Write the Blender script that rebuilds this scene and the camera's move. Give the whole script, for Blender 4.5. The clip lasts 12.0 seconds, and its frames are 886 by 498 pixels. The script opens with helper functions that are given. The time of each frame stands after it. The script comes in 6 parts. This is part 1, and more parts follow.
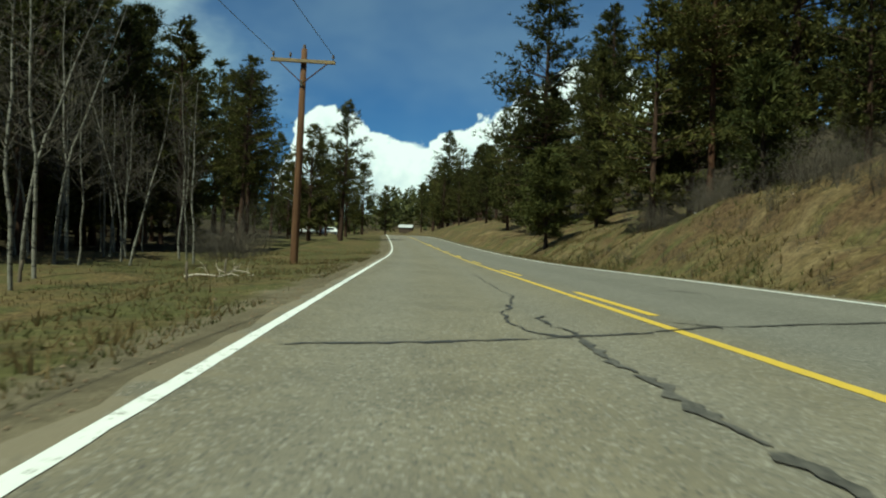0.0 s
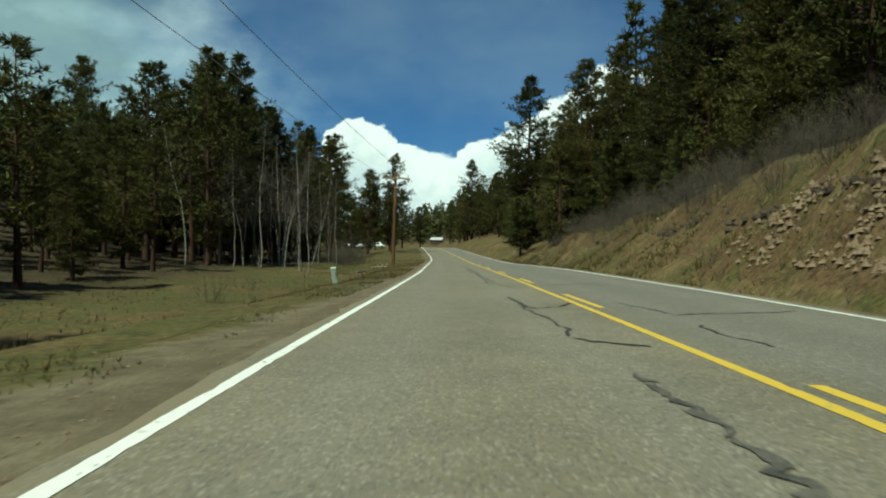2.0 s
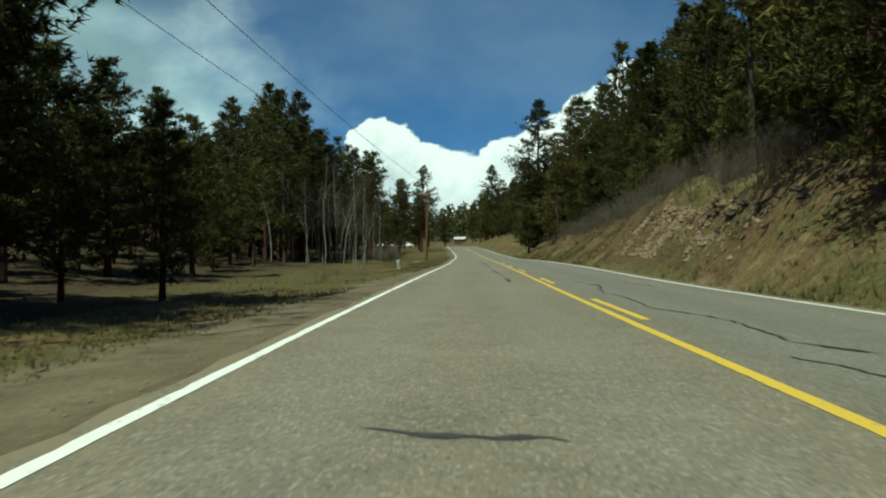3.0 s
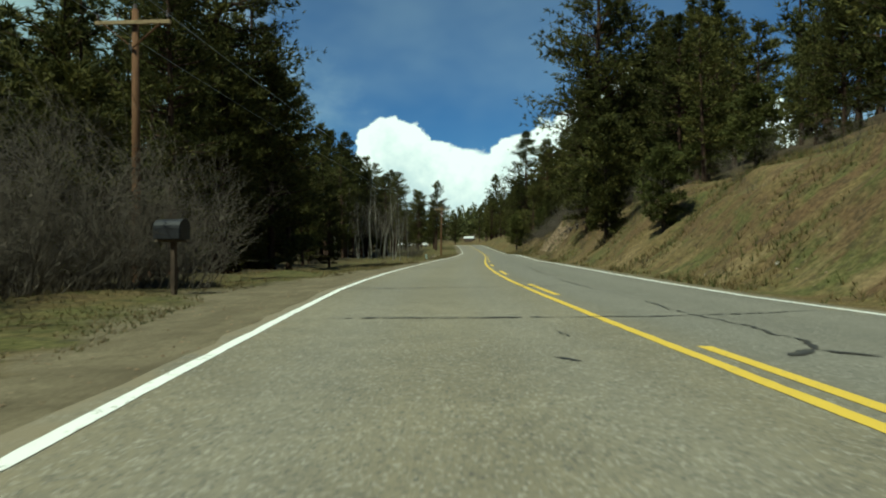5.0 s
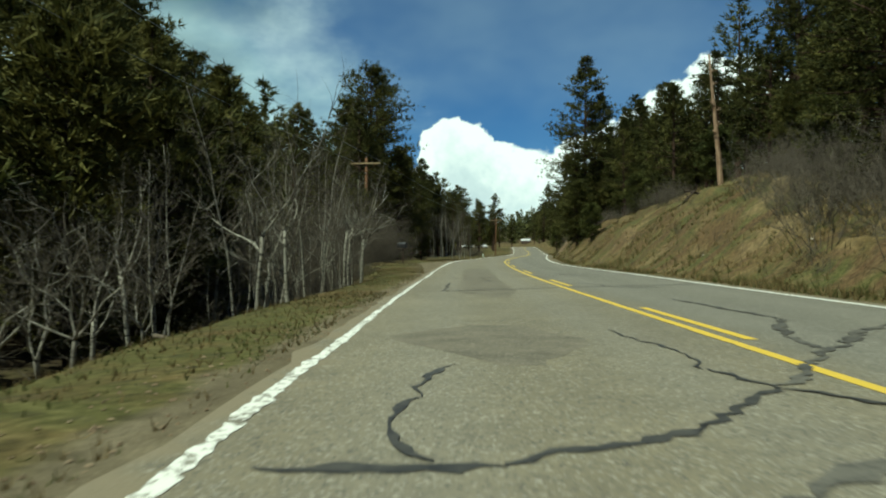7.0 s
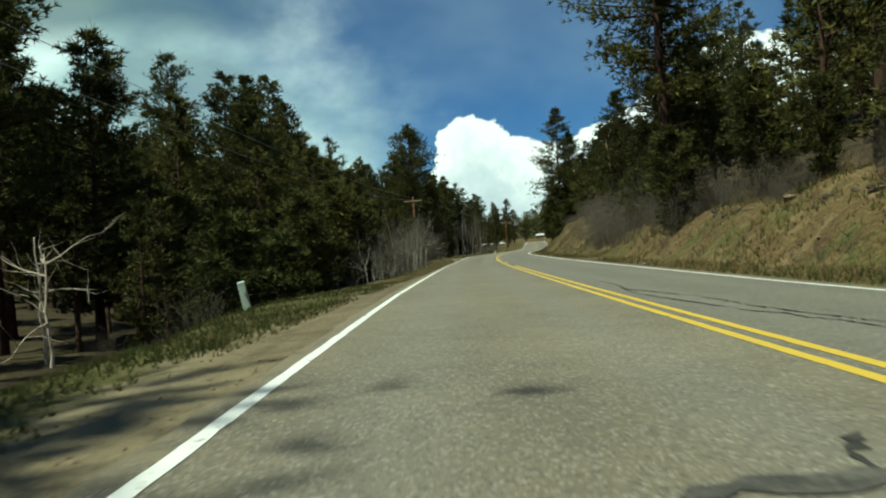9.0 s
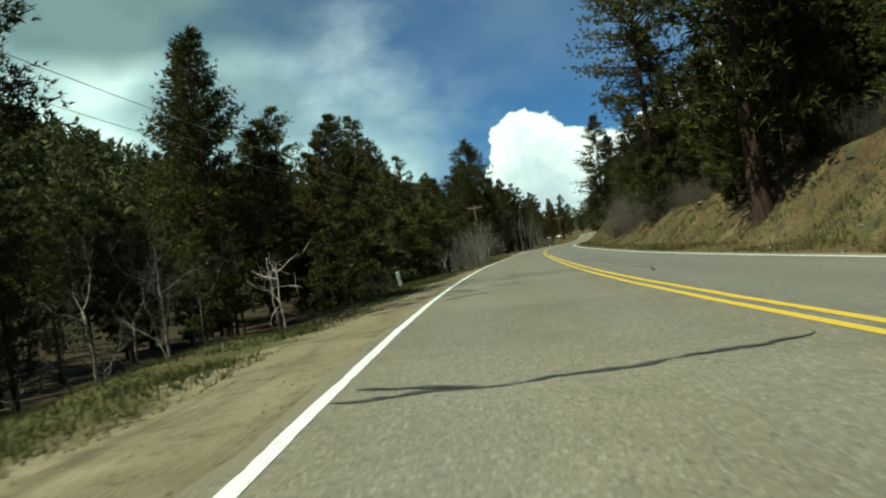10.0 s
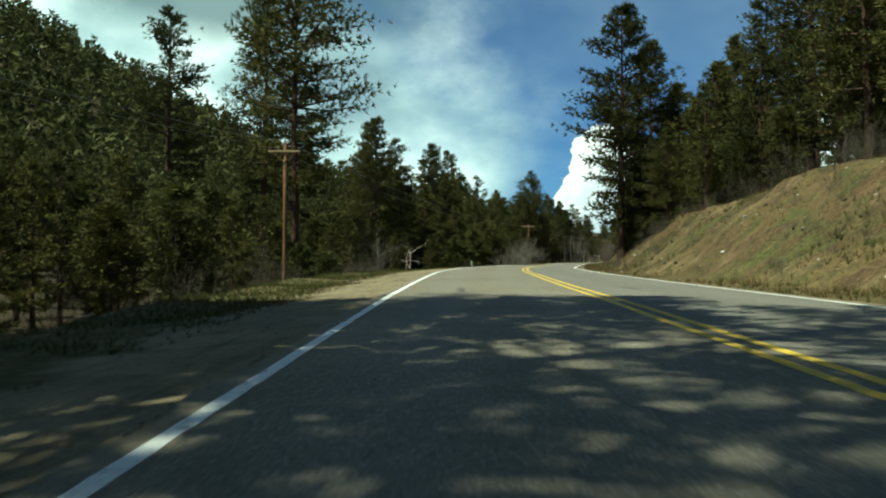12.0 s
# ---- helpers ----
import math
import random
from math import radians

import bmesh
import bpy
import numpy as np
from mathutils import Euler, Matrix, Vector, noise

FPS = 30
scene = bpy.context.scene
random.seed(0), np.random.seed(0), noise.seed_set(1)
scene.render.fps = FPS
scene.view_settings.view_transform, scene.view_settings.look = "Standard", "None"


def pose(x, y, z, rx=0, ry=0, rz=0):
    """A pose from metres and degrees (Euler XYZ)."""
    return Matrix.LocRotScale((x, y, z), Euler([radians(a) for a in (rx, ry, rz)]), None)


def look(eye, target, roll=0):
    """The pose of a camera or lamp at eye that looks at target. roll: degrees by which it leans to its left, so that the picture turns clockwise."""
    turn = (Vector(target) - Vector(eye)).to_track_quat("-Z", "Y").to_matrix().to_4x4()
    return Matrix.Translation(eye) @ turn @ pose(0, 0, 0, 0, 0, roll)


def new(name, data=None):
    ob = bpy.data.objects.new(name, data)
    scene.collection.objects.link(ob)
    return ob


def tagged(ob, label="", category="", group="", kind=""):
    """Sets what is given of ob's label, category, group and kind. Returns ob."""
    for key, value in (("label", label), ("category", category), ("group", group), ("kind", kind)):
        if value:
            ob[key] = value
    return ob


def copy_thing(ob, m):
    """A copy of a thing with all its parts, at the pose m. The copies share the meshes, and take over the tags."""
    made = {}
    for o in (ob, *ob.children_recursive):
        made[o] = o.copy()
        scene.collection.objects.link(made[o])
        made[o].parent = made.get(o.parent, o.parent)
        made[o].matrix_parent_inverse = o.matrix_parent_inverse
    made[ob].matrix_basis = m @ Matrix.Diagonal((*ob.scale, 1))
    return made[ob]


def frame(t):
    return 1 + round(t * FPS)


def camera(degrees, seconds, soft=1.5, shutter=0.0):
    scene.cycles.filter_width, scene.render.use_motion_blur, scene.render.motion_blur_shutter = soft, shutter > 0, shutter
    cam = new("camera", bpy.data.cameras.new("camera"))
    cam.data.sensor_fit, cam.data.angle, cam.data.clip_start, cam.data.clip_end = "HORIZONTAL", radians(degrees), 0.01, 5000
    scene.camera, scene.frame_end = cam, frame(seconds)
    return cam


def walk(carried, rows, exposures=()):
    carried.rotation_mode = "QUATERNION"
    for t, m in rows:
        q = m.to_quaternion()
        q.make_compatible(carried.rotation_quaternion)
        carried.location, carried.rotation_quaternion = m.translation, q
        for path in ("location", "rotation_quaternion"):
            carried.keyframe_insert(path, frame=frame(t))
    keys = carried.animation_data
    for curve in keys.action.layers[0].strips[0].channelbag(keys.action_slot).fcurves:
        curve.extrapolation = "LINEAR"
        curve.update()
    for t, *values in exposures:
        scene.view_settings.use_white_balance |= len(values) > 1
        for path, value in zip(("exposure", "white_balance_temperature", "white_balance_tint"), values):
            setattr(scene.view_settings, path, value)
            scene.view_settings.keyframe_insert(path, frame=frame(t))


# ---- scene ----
# ======== camera: seconds, x, y, z, yaw, pitch, roll ========
cam = camera(59.97, 12.0, soft=2.0, shutter=0.08)
ROWS = [
    (0.0, -0.14, 1.15, 0.703, 0.40, -0.37, -1.95),
    (0.5, 0.12, -7.79, 0.752, 0.24, -0.48, -1.45),
    (1.0, 0.48, -16.77, 0.812, 1.02, -0.35, -0.85),
    (1.5, 0.93, -25.49, 0.862, 1.79, 0.06, -0.38),
    (2.0, 1.41, -34.58, 0.863, 2.63, 0.29, -0.72),
    (2.5, 1.82, -43.40, 0.840, 3.54, 0.42, -0.90),
    (3.0, 2.42, -53.02, 0.841, 4.38, 0.17, -0.16),
    (3.2, 2.64, -56.68, 0.823, 4.20, 0.12, 0.07),
    (4.8, 5.20, -85.19, 0.814, 5.11, 0.18, 0.20),
    (5.0, 5.53, -88.64, 0.807, 5.27, 0.04, 0.37),
    (5.5, 6.49, -97.76, 0.772, 7.97, 1.04, 1.33),
    (6.0, 7.47, -106.14, 0.745, 8.43, 0.35, 1.37),
    (6.5, 9.01, -115.79, 0.809, 8.91, 0.06, 0.88),
    (7.0, 10.64, -125.80, 0.868, 9.92, 0.11, 0.01),
    (7.2, 11.28, -129.71, 0.889, 10.17, 0.25, 0.37),
    (8.8, 17.10, -160.86, 1.027, 11.04, -0.20, 3.25),
    (9.0, 17.85, -164.58, 1.058, 11.69, 0.13, 4.05),
    (9.5, 19.81, -173.92, 1.095, 13.60, 0.37, 5.81),
    (10.0, 22.09, -183.70, 1.109, 16.30, 0.52, 8.11),
    (10.5, 25.06, -194.62, 1.132, 18.70, 0.52, 8.43),
    (11.0, 28.63, -205.28, 1.088, 20.25, 0.45, 5.59),
    (11.5, 32.24, -215.36, 1.012, 20.99, 0.59, 2.93),
    (12.0, 36.45, -227.05, 0.847, 21.16, 0.76, -0.05),
]
EXPOSURES = [(0.0, 0.04, 6300, -18), (3.0, 0.04, 6300, -18), (6.0, 0.14, 6350, -18), (9.0, 0.20, 6400, -17), (10.5, 0.22, 6450, -17), (11.5, 0.20, 6450, -17), (12.0, 0.48, 6450, -18)]
walk(cam, [(t, pose(x, y, z, 90 + pitch, roll, yaw)) for t, x, y, z, yaw, pitch, roll in ROWS], EXPOSURES)
# ======== end of camera ========

# ======== world, sun, exposure ========
SUN_TO = Vector((-0.60, -0.80, 1.58)).normalized()
EL = math.asin(SUN_TO.z)
scene.view_settings.exposure = 0.0
sun = new("sun", bpy.data.lights.new("sun", "SUN"))
sun.data.energy, sun.data.angle, sun.data.color = 5.0, radians(0.53), (1.0, 0.95, 0.86)
sun.matrix_world = look((0, 0, 60), Vector((0, 0, 60)) - SUN_TO)


class Net:
    """Short way to write node trees."""

    def __init__(self, tree):
        self.t = tree
        tree.nodes.clear()

    def n(self, kind, ins=None, **attrs):
        nd = self.t.nodes.new(kind)
        for k, v in attrs.items():
            setattr(nd, k, v)
        for k, v in (ins or {}).items():
            if isinstance(v, bpy.types.NodeSocket):
                self.t.links.new(v, nd.inputs[k])
            else:
                nd.inputs[k].default_value = v
        return nd

    def math(self, op, a, b=0.0, clamp=False):
        return self.n("ShaderNodeMath", {0: a, 1: b}, operation=op, use_clamp=clamp).outputs[0]

    def noise(self, vec, scale, detail=4.0, rough=0.55, out="Fac"):
        return self.n("ShaderNodeTexNoise", {"Vector": vec, "Scale": scale, "Detail": detail, "Roughness": rough}).outputs[out]

    def step(self, v, lo, hi, a=0.0, b=1.0):
        return self.n("ShaderNodeMapRange", {"Value": v, "From Min": lo, "From Max": hi, "To Min": a, "To Max": b}, interpolation_type="SMOOTHSTEP").outputs[0]

    def ramp(self, v, stops, interp="LINEAR"):
        nd = self.n("ShaderNodeValToRGB", {0: v})
        nd.color_ramp.interpolation = interp
        while len(nd.color_ramp.elements) < len(stops):
            nd.color_ramp.elements.new(0.5)
        for e, (p, c) in zip(nd.color_ramp.elements, stops):
            e.position, e.color = p, (*c, 1) if len(c) == 3 else c
        return nd.outputs[0]

    def mix(self, f, a, b, mode="MIX"):
        nd = self.n("ShaderNodeMix", data_type="RGBA", blend_type=mode)
        for k, v in ((0, f), (6, a), (7, b)):
            if isinstance(v, bpy.types.NodeSocket):
                self.t.links.new(v, nd.inputs[k])
            else:
                nd.inputs[k].default_value = v if k == 0 else (*v, 1)
        return nd.outputs[2]


def make_world():
    w = bpy.data.worlds.new("sky")
    w.use_nodes = True
    scene.world = w
    k = Net(w.node_tree)
    sky = k.n("ShaderNodeTexSky", sky_type="NISHITA", sun_disc=False, sun_elevation=EL, sun_rotation=math.atan2(SUN_TO.x, SUN_TO.y), altitude=2400.0, air_density=1.0, dust_density=0.6, ozone_density=1.6)
    d = k.n("ShaderNodeTexCoord").outputs["Generated"]
    xyz = k.n("ShaderNodeSeparateXYZ", {0: d})
    az = k.math("DEGREES", k.math("ARCTAN2", xyz.outputs[0], xyz.outputs[1]))
    el = k.math("DEGREES", k.math("ARCSINE", xyz.outputs[2]))
    puff = k.noise(d, 22.0, 7.0, 0.55, "Color")
    pc = k.n("ShaderNodeSeparateColor", {0: puff})
    az2 = k.math("ADD", az, k.math("MULTIPLY", k.math("SUBTRACT", pc.outputs[0], 0.5), 5.0))
    el2 = k.math("ADD", el, k.math("MULTIPLY", k.math("SUBTRACT", pc.outputs[1], 0.5), 4.0))
    # the heap cloud over the end of the valley: its top against the azimuth
    tops = ((-16, 0), (-12.9, 2.0), (-12.2, 7.4), (-10.5, 9.7), (-8.6, 10.5), (-7.0, 9.9), (-5.2, 8.2), (-3.0, 7.3), (-1.0, 8.4), (2.6, 10.6), (6, 11.8), (9, 13.8), (14, 13.0), (22, 8), (32, 0))
    top = k.math("MULTIPLY", k.ramp(k.step_lin(az2, -16, 32), [((a + 16) / 48, (max(0.0, t - 0.45) / 20,) * 3) for a, t in tops]), 20.0)
    heap = k.step(k.math("SUBTRACT", top, el2), -0.05, 0.35)
    fine = k.noise(d, 60.0, 5.0)
    body = k.math("ADD", k.math("MULTIPLY", k.math("SUBTRACT", top, el2), -0.11), k.math("ADD", k.math("MULTIPLY", fine, 0.5), 0.75), clamp=True)
    heap_col = k.ramp(body, [(0.0, (0.42, 0.50, 0.58)), (0.5, (0.68, 0.75, 0.80)), (0.85, (0.98, 1.0, 1.0))])
    # ragged layer cloud that thickens away from the blue gap
    flat = k.n("ShaderNodeVectorMath", {0: d, 1: (1.0, 1.0, 1.7)}, operation="MULTIPLY").outputs[0]
    lay = k.noise(flat, 2.6, 6.0, 0.55)
    gap = k.step(k.math("ABSOLUTE", k.math("SUBTRACT", az, 4.0)), 12.0, 44.0, -0.18, 0.34)
    high = k.step(el, 22.0, 42.0, 1.0, 0.12)
    clear = k.step(k.math("ABSOLUTE", k.math("SUBTRACT", az, 4.0)), 66.0, 110.0, 1.0, 0.12)
    cover = k.math("MULTIPLY", k.math("MULTIPLY", k.step(k.math("ADD", lay, gap), 0.36, 0.74, 0.0, 0.90), high), clear)
    shade = k.noise(flat, 4.3, 5.0, 0.5)
    lay_col = k.ramp(shade, [(0.32, (0.33, 0.43, 0.46)), (0.44, (0.52, 0.66, 0.69)), (0.56, (0.88, 1.0, 1.0))])
    # a dark cloud base high over the left side of the valley
    dark = k.math("MULTIPLY", k.step(k.math("ADD", el, k.math("MULTIPLY", shade, 6.0)), 17.5, 20.5), k.step(k.math("ABSOLUTE", k.math("ADD", az2, 34.0)), 15.0, 9.0, 0.0, 0.85))
    lay_col = k.mix(dark, lay_col, (0.13, 0.20, 0.22))
    veil = k.step(k.noise(flat, 1.5, 5.0, 0.6), 0.45, 0.80, 0.0, 0.28)
    veil = k.math("MULTIPLY", veil, high)
    c = k.mix(veil, k.n("ShaderNodeVectorMath", {0: sky.outputs[0], 1: (0.027, 0.045, 0.069)}, operation="MULTIPLY").outputs[0], (0.42, 0.53, 0.62))
    c = k.mix(cover, c, lay_col)
    c = k.mix(heap, c, heap_col)
    bg = k.n("ShaderNodeBackground", {"Color": c, "Strength": 1.0})
    k.n("ShaderNodeOutputWorld", {0: bg.outputs[0]})


Net.step_lin = lambda self, v, lo, hi: self.n("ShaderNodeMapRange", {"Value": v, "From Min": lo, "From Max": hi}).outputs[0]
make_world()

# ======== materials ========


def material(name, rough=0.9, spec=0.25):
    m = bpy.data.materials.new(name)
    m.use_nodes = True
    k = Net(m.node_tree)
    b = k.n("ShaderNodeBsdfPrincipled", {"Roughness": rough, "Specular IOR Level": spec})
    k.n("ShaderNodeOutputMaterial", {0: b.outputs[0]})
    return m, k, b


def bump(k, b, h, strength, dist):
    k.t.links.new(k.n("ShaderNodeBump", {"Height": h, "Strength": strength, "Distance": dist}).outputs[0], b.inputs["Normal"])


def setc(k, b, c):
    k.t.links.new(c, b.inputs["Base Color"])


def pos(k):
    return k.n("ShaderNodeNewGeometry").outputs["Position"]


def plain(name, col, rough=0.6, var=0.12, scale=6.0, metal=0.0, spec=0.3):
    """A paint or cast surface with mild blotches and grime."""
    m, k, b = material(name, rough, spec)
    b.inputs["Metallic"].default_value = metal
    p = k.n("ShaderNodeTexCoord").outputs["Object"]
    a = k.noise(p, scale, 5.0)
    g = k.noise(p, scale * 7, 3.0)
    f = k.math("ADD", k.math("MULTIPLY", a, 0.7), k.math("MULTIPLY", g, 0.3))
    setc(k, b, k.ramp(f, [(0.3, tuple(x * (1 - var) for x in col)), (0.7, tuple(min(1, x * (1 + var)) for x in col))]))
    bump(k, b, g, 0.15, 0.01)
    return m


def make_asphalt():
    m, k, b = material("old_asphalt", 0.88, 0.3)
    p = pos(k)
    lat = k.n("ShaderNodeAttribute", attribute_name="lateral").outputs["Fac"]
    big = k.noise(p, 0.22, 4.0)
    mid = k.noise(p, 1.7, 5.0)
    grit = k.noise(p, 42.0, 3.0, 0.7)
    vor = k.n("ShaderNodeTexVoronoi", {"Vector": p, "Scale": 75.0}).outputs["Distance"]
    chips = k.n("ShaderNodeTexVoronoi", {"Vector": p, "Scale": 62.0}).outputs["Color"]
    ch = k.n("ShaderNodeSeparateColor", {0: chips}).outputs[0]
    base = k.ramp(k.math("ADD", k.math("MULTIPLY", big, 0.55), k.math("MULTIPLY", mid, 0.45)), [(0.36, (0.145, 0.124, 0.084)), (0.52, (0.196, 0.168, 0.112)), (0.70, (0.246, 0.211, 0.141))])
    base = k.mix(k.step(k.math("ADD", lat, k.math("MULTIPLY", k.math("SUBTRACT", big, 0.5), 1.5)), -0.2, 0.7, 0.0, 0.62), base, (0.128, 0.126, 0.112))
    # wheel tracks are a little paler, the line between them darker
    tr = k.math("ABSOLUTE", k.math("SUBTRACT", k.math("ABSOLUTE", k.math("SUBTRACT", k.math("ABSOLUTE", lat), 1.8)), 0.85))
    base = k.mix(k.step(tr, 0.05, 0.65, 0.35, 0.0), base, (0.215, 0.198, 0.160))
    base = k.mix(k.math("MULTIPLY", k.step(k.math("ADD", k.math("MULTIPLY", grit, 0.6), k.math("MULTIPLY", k.noise(p, 11.0, 4.0, 0.65), 0.4)), 0.40, 0.66), 0.55), base, (0.112, 0.104, 0.085))
    base = k.mix(k.step(ch, 0.84, 0.95, 0.0, 0.60), base, (0.37, 0.345, 0.28))
    base = k.mix(k.step(ch, 0.16, 0.06, 0.0, 0.68), base, (0.07, 0.066, 0.06))
    # fine sand blown in from the verges
    edge = k.math("ADD", k.math("ABSOLUTE", lat), k.math("MULTIPLY", k.math("SUBTRACT", mid, 0.5), 1.6))
    base = k.mix(k.step(edge, 3.42, 3.78, 0.0, 0.9), base, (0.195, 0.160, 0.104))
    setc(k, b, base)
    bump(k, b, k.math("ADD", k.math("MULTIPLY", vor, 0.6), grit), 0.55, 0.008)
    return m


def make_patch():
    m, k, b = material("patched_asphalt", 0.85, 0.3)
    p = pos(k)
    mid = k.noise(p, 2.2, 5.0)
    grit = k.noise(p, 38.0, 3.0, 0.7)
    ch = k.n("ShaderNodeSeparateColor", {0: k.n("ShaderNodeTexVoronoi", {"Vector": p, "Scale": 48.0}).outputs["Color"]}).outputs[0]
    c = k.ramp(k.math("ADD", k.math("MULTIPLY", mid, 0.5), k.math("MULTIPLY", grit, 0.5)), [(0.34, (0.090, 0.079, 0.058)), (0.66, (0.188, 0.163, 0.119))])
    c = k.mix(k.step(ch, 0.84, 0.95, 0.0, 0.45), c, (0.28, 0.25, 0.20))
    setc(k, b, c)
    bump(k, b, grit, 0.6, 0.01)
    return m


def make_seal(name, worn):
    """Bitumen over a crack; worn seals are rubbed through to the stone in places."""
    m, k, b = material(name, 0.62, 0.4)
    p = pos(k)
    g = k.noise(p, 9.0, 4.0)
    c = k.ramp(g, [(0.3, (0.020, 0.019, 0.018)), (0.72, (0.070, 0.065, 0.054))])
    if worn:
        rub = k.math("ADD", k.math("MULTIPLY", k.noise(p, 2.3, 5.0, 0.7), 0.5), k.math("MULTIPLY", k.noise(p, 26.0, 4.0, 0.75), 0.5))
        c = k.mix(k.step(rub, 0.42, 0.60, 0.12, worn), c, (0.160, 0.147, 0.118))
    setc(k, b, c)
    bump(k, b, g, 0.3, 0.01)
    return m


def make_line(name, col, worn):
    m, k, b = material(name, 0.7, 0.35)
    p = pos(k)
    w = k.noise(p, 16.0, 5.0, 0.7)
    w2 = k.noise(p, 2.5, 4.0)
    f = k.step(k.math("ADD", k.math("MULTIPLY", w, 0.8), k.math("MULTIPLY", w2, 0.2)), worn, worn + 0.05)
    dirt = k.noise(p, 4.0, 4.0)
    c = k.mix(k.math("MULTIPLY", dirt, 0.35), col, tuple(x * 0.62 for x in col))
    setc(k, b, k.mix(f, c, (0.21, 0.195, 0.155)))
    bump(k, b, w, 0.25, 0.006)
    return m


def make_ground():
    m, k, b = material("verge_ground", 0.97, 0.1)
    p = pos(k)
    d = k.n("ShaderNodeAttribute", attribute_name="lateral").outputs["Fac"]
    sh = k.n("ShaderNodeAttribute", attribute_name="shoulder").outputs["Fac"]
    up = k.n("ShaderNodeSeparateXYZ", {0: k.n("ShaderNodeNewGeometry").outputs["Normal"]}).outputs[2]
    big, mid, fine = k.noise(p, 0.16, 4.0), k.noise(p, 0.9, 5.0, 0.6), k.noise(p, 7.0, 5.0, 0.65)
    grit = k.noise(p, 30.0, 4.0, 0.7)
    green = k.ramp(fine, [(0.3, (0.030, 0.037, 0.011)), (0.55, (0.068, 0.079, 0.025)), (0.75, (0.115, 0.120, 0.046))])
    straw = k.ramp(fine, [(0.30, (0.060, 0.042, 0.018)), (0.5, (0.115, 0.082, 0.035)), (0.70, (0.195, 0.143, 0.066))])
    soil = k.ramp(fine, [(0.32, (0.045, 0.028, 0.015)), (0.66, (0.130, 0.080, 0.042))])
    gravel = k.ramp(k.math("ADD", k.math("MULTIPLY", grit, 0.55), k.math("MULTIPLY", mid, 0.45)), [(0.3, (0.066, 0.053, 0.033)), (0.52, (0.145, 0.119, 0.075)), (0.75, (0.250, 0.208, 0.138))])
    along = k.n("ShaderNodeSeparateXYZ", {0: p}).outputs[1]
    # the lower bend has a wide shoulder of pale sand
    sand = k.ramp(k.math("ADD", k.math("MULTIPLY", grit, 0.55), k.math("MULTIPLY", mid, 0.45)), [(0.3, (0.120, 0.095, 0.055)), (0.52, (0.235, 0.190, 0.115)), (0.75, (0.350, 0.292, 0.190))])
    gravel = k.mix(k.step(along, -140.0, -172.0), gravel, sand)
    right = k.step(d, 4.0, 6.0)
    mixn = k.math("ADD", k.math("MULTIPLY", big, 0.55), k.math("MULTIPLY", mid, 0.45))
    g_left = k.step(mixn, 0.61, 0.46, 0.0, 0.66)
    g_right = k.step(mixn, 0.56, 0.43, 0.0, 0.75)
    f = k.n("ShaderNodeMix", {0: right, 2: g_left, 3: g_right}).outputs[0]
    c = k.mix(f, straw, green)
    pale = k.ramp(fine, [(0.3, (0.12, 0.086, 0.042)), (0.7, (0.235, 0.172, 0.088))])
    c = k.mix(k.math("MULTIPLY", right, k.step(k.noise(p, 0.30, 5.0, 0.65), 0.53, 0.66)), c, pale)
    # slips of pale straw and bare earth that run down the bank
    slip = k.noise(k.n("ShaderNodeCombineXYZ", {0: k.math("MULTIPLY", along, 0.75), 1: k.math("MULTIPLY", d, 0.28), 2: k.math("MULTIPLY", mid, 0.8)}).outputs[0], 1.0, 6.0, 0.62)
    c = k.mix(k.math("MULTIPLY", right, k.step(slip, 0.53, 0.66, 0.0, 0.8)), c, pale)
    c = k.mix(k.math("MULTIPLY", right, k.step(slip, 0.44, 0.33, 0.0, 0.75)), c, soil)
    bare = k.math("MULTIPLY", k.step(k.noise(k.n("ShaderNodeVectorMath", {0: p, 1: (0.45, 1.5, 0.45)}, operation="MULTIPLY").outputs[0], 0.55, 6.0, 0.65), 0.47, 0.62), k.n("ShaderNodeMix", {0: right, 2: 0.35, 3: 0.9}).outputs[0])
    steep = k.step(up, 0.80, 0.68, 0.0, 0.75)
    c = k.mix(k.math("MAXIMUM", bare, k.math("MULTIPLY", steep, k.step(mid, 0.35, 0.6))), c, soil)
    # needle litter under the trees, its colour darkened to paint in the woods' shade
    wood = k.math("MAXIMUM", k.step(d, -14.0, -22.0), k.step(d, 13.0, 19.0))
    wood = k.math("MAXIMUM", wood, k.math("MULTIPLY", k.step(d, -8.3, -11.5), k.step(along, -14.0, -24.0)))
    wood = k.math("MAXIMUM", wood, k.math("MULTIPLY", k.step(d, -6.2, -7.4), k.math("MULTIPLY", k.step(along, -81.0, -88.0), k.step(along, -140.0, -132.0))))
    shaded_litter = k.ramp(fine, [(0.3, (0.018, 0.013, 0.008)), (0.7, (0.060, 0.043, 0.027))])
    c = k.mix(k.math("MULTIPLY", wood, k.step(mid, 0.30, 0.62, 0.55, 1.0)), c, shaded_litter)
    edge = k.math("ADD", sh, k.math("MULTIPLY", k.math("SUBTRACT", mid, 0.5), 0.8))
    rut = k.noise(k.n("ShaderNodeCombineXYZ", {0: k.math("MULTIPLY", d, 2.6), 1: k.math("MULTIPLY", along, 0.22), 2: 0.0}).outputs[0], 1.0, 5.0, 0.6)
    gravel = k.mix(k.step(rut, 0.48, 0.66, 0.0, 0.55), gravel, (0.095, 0.077, 0.048))
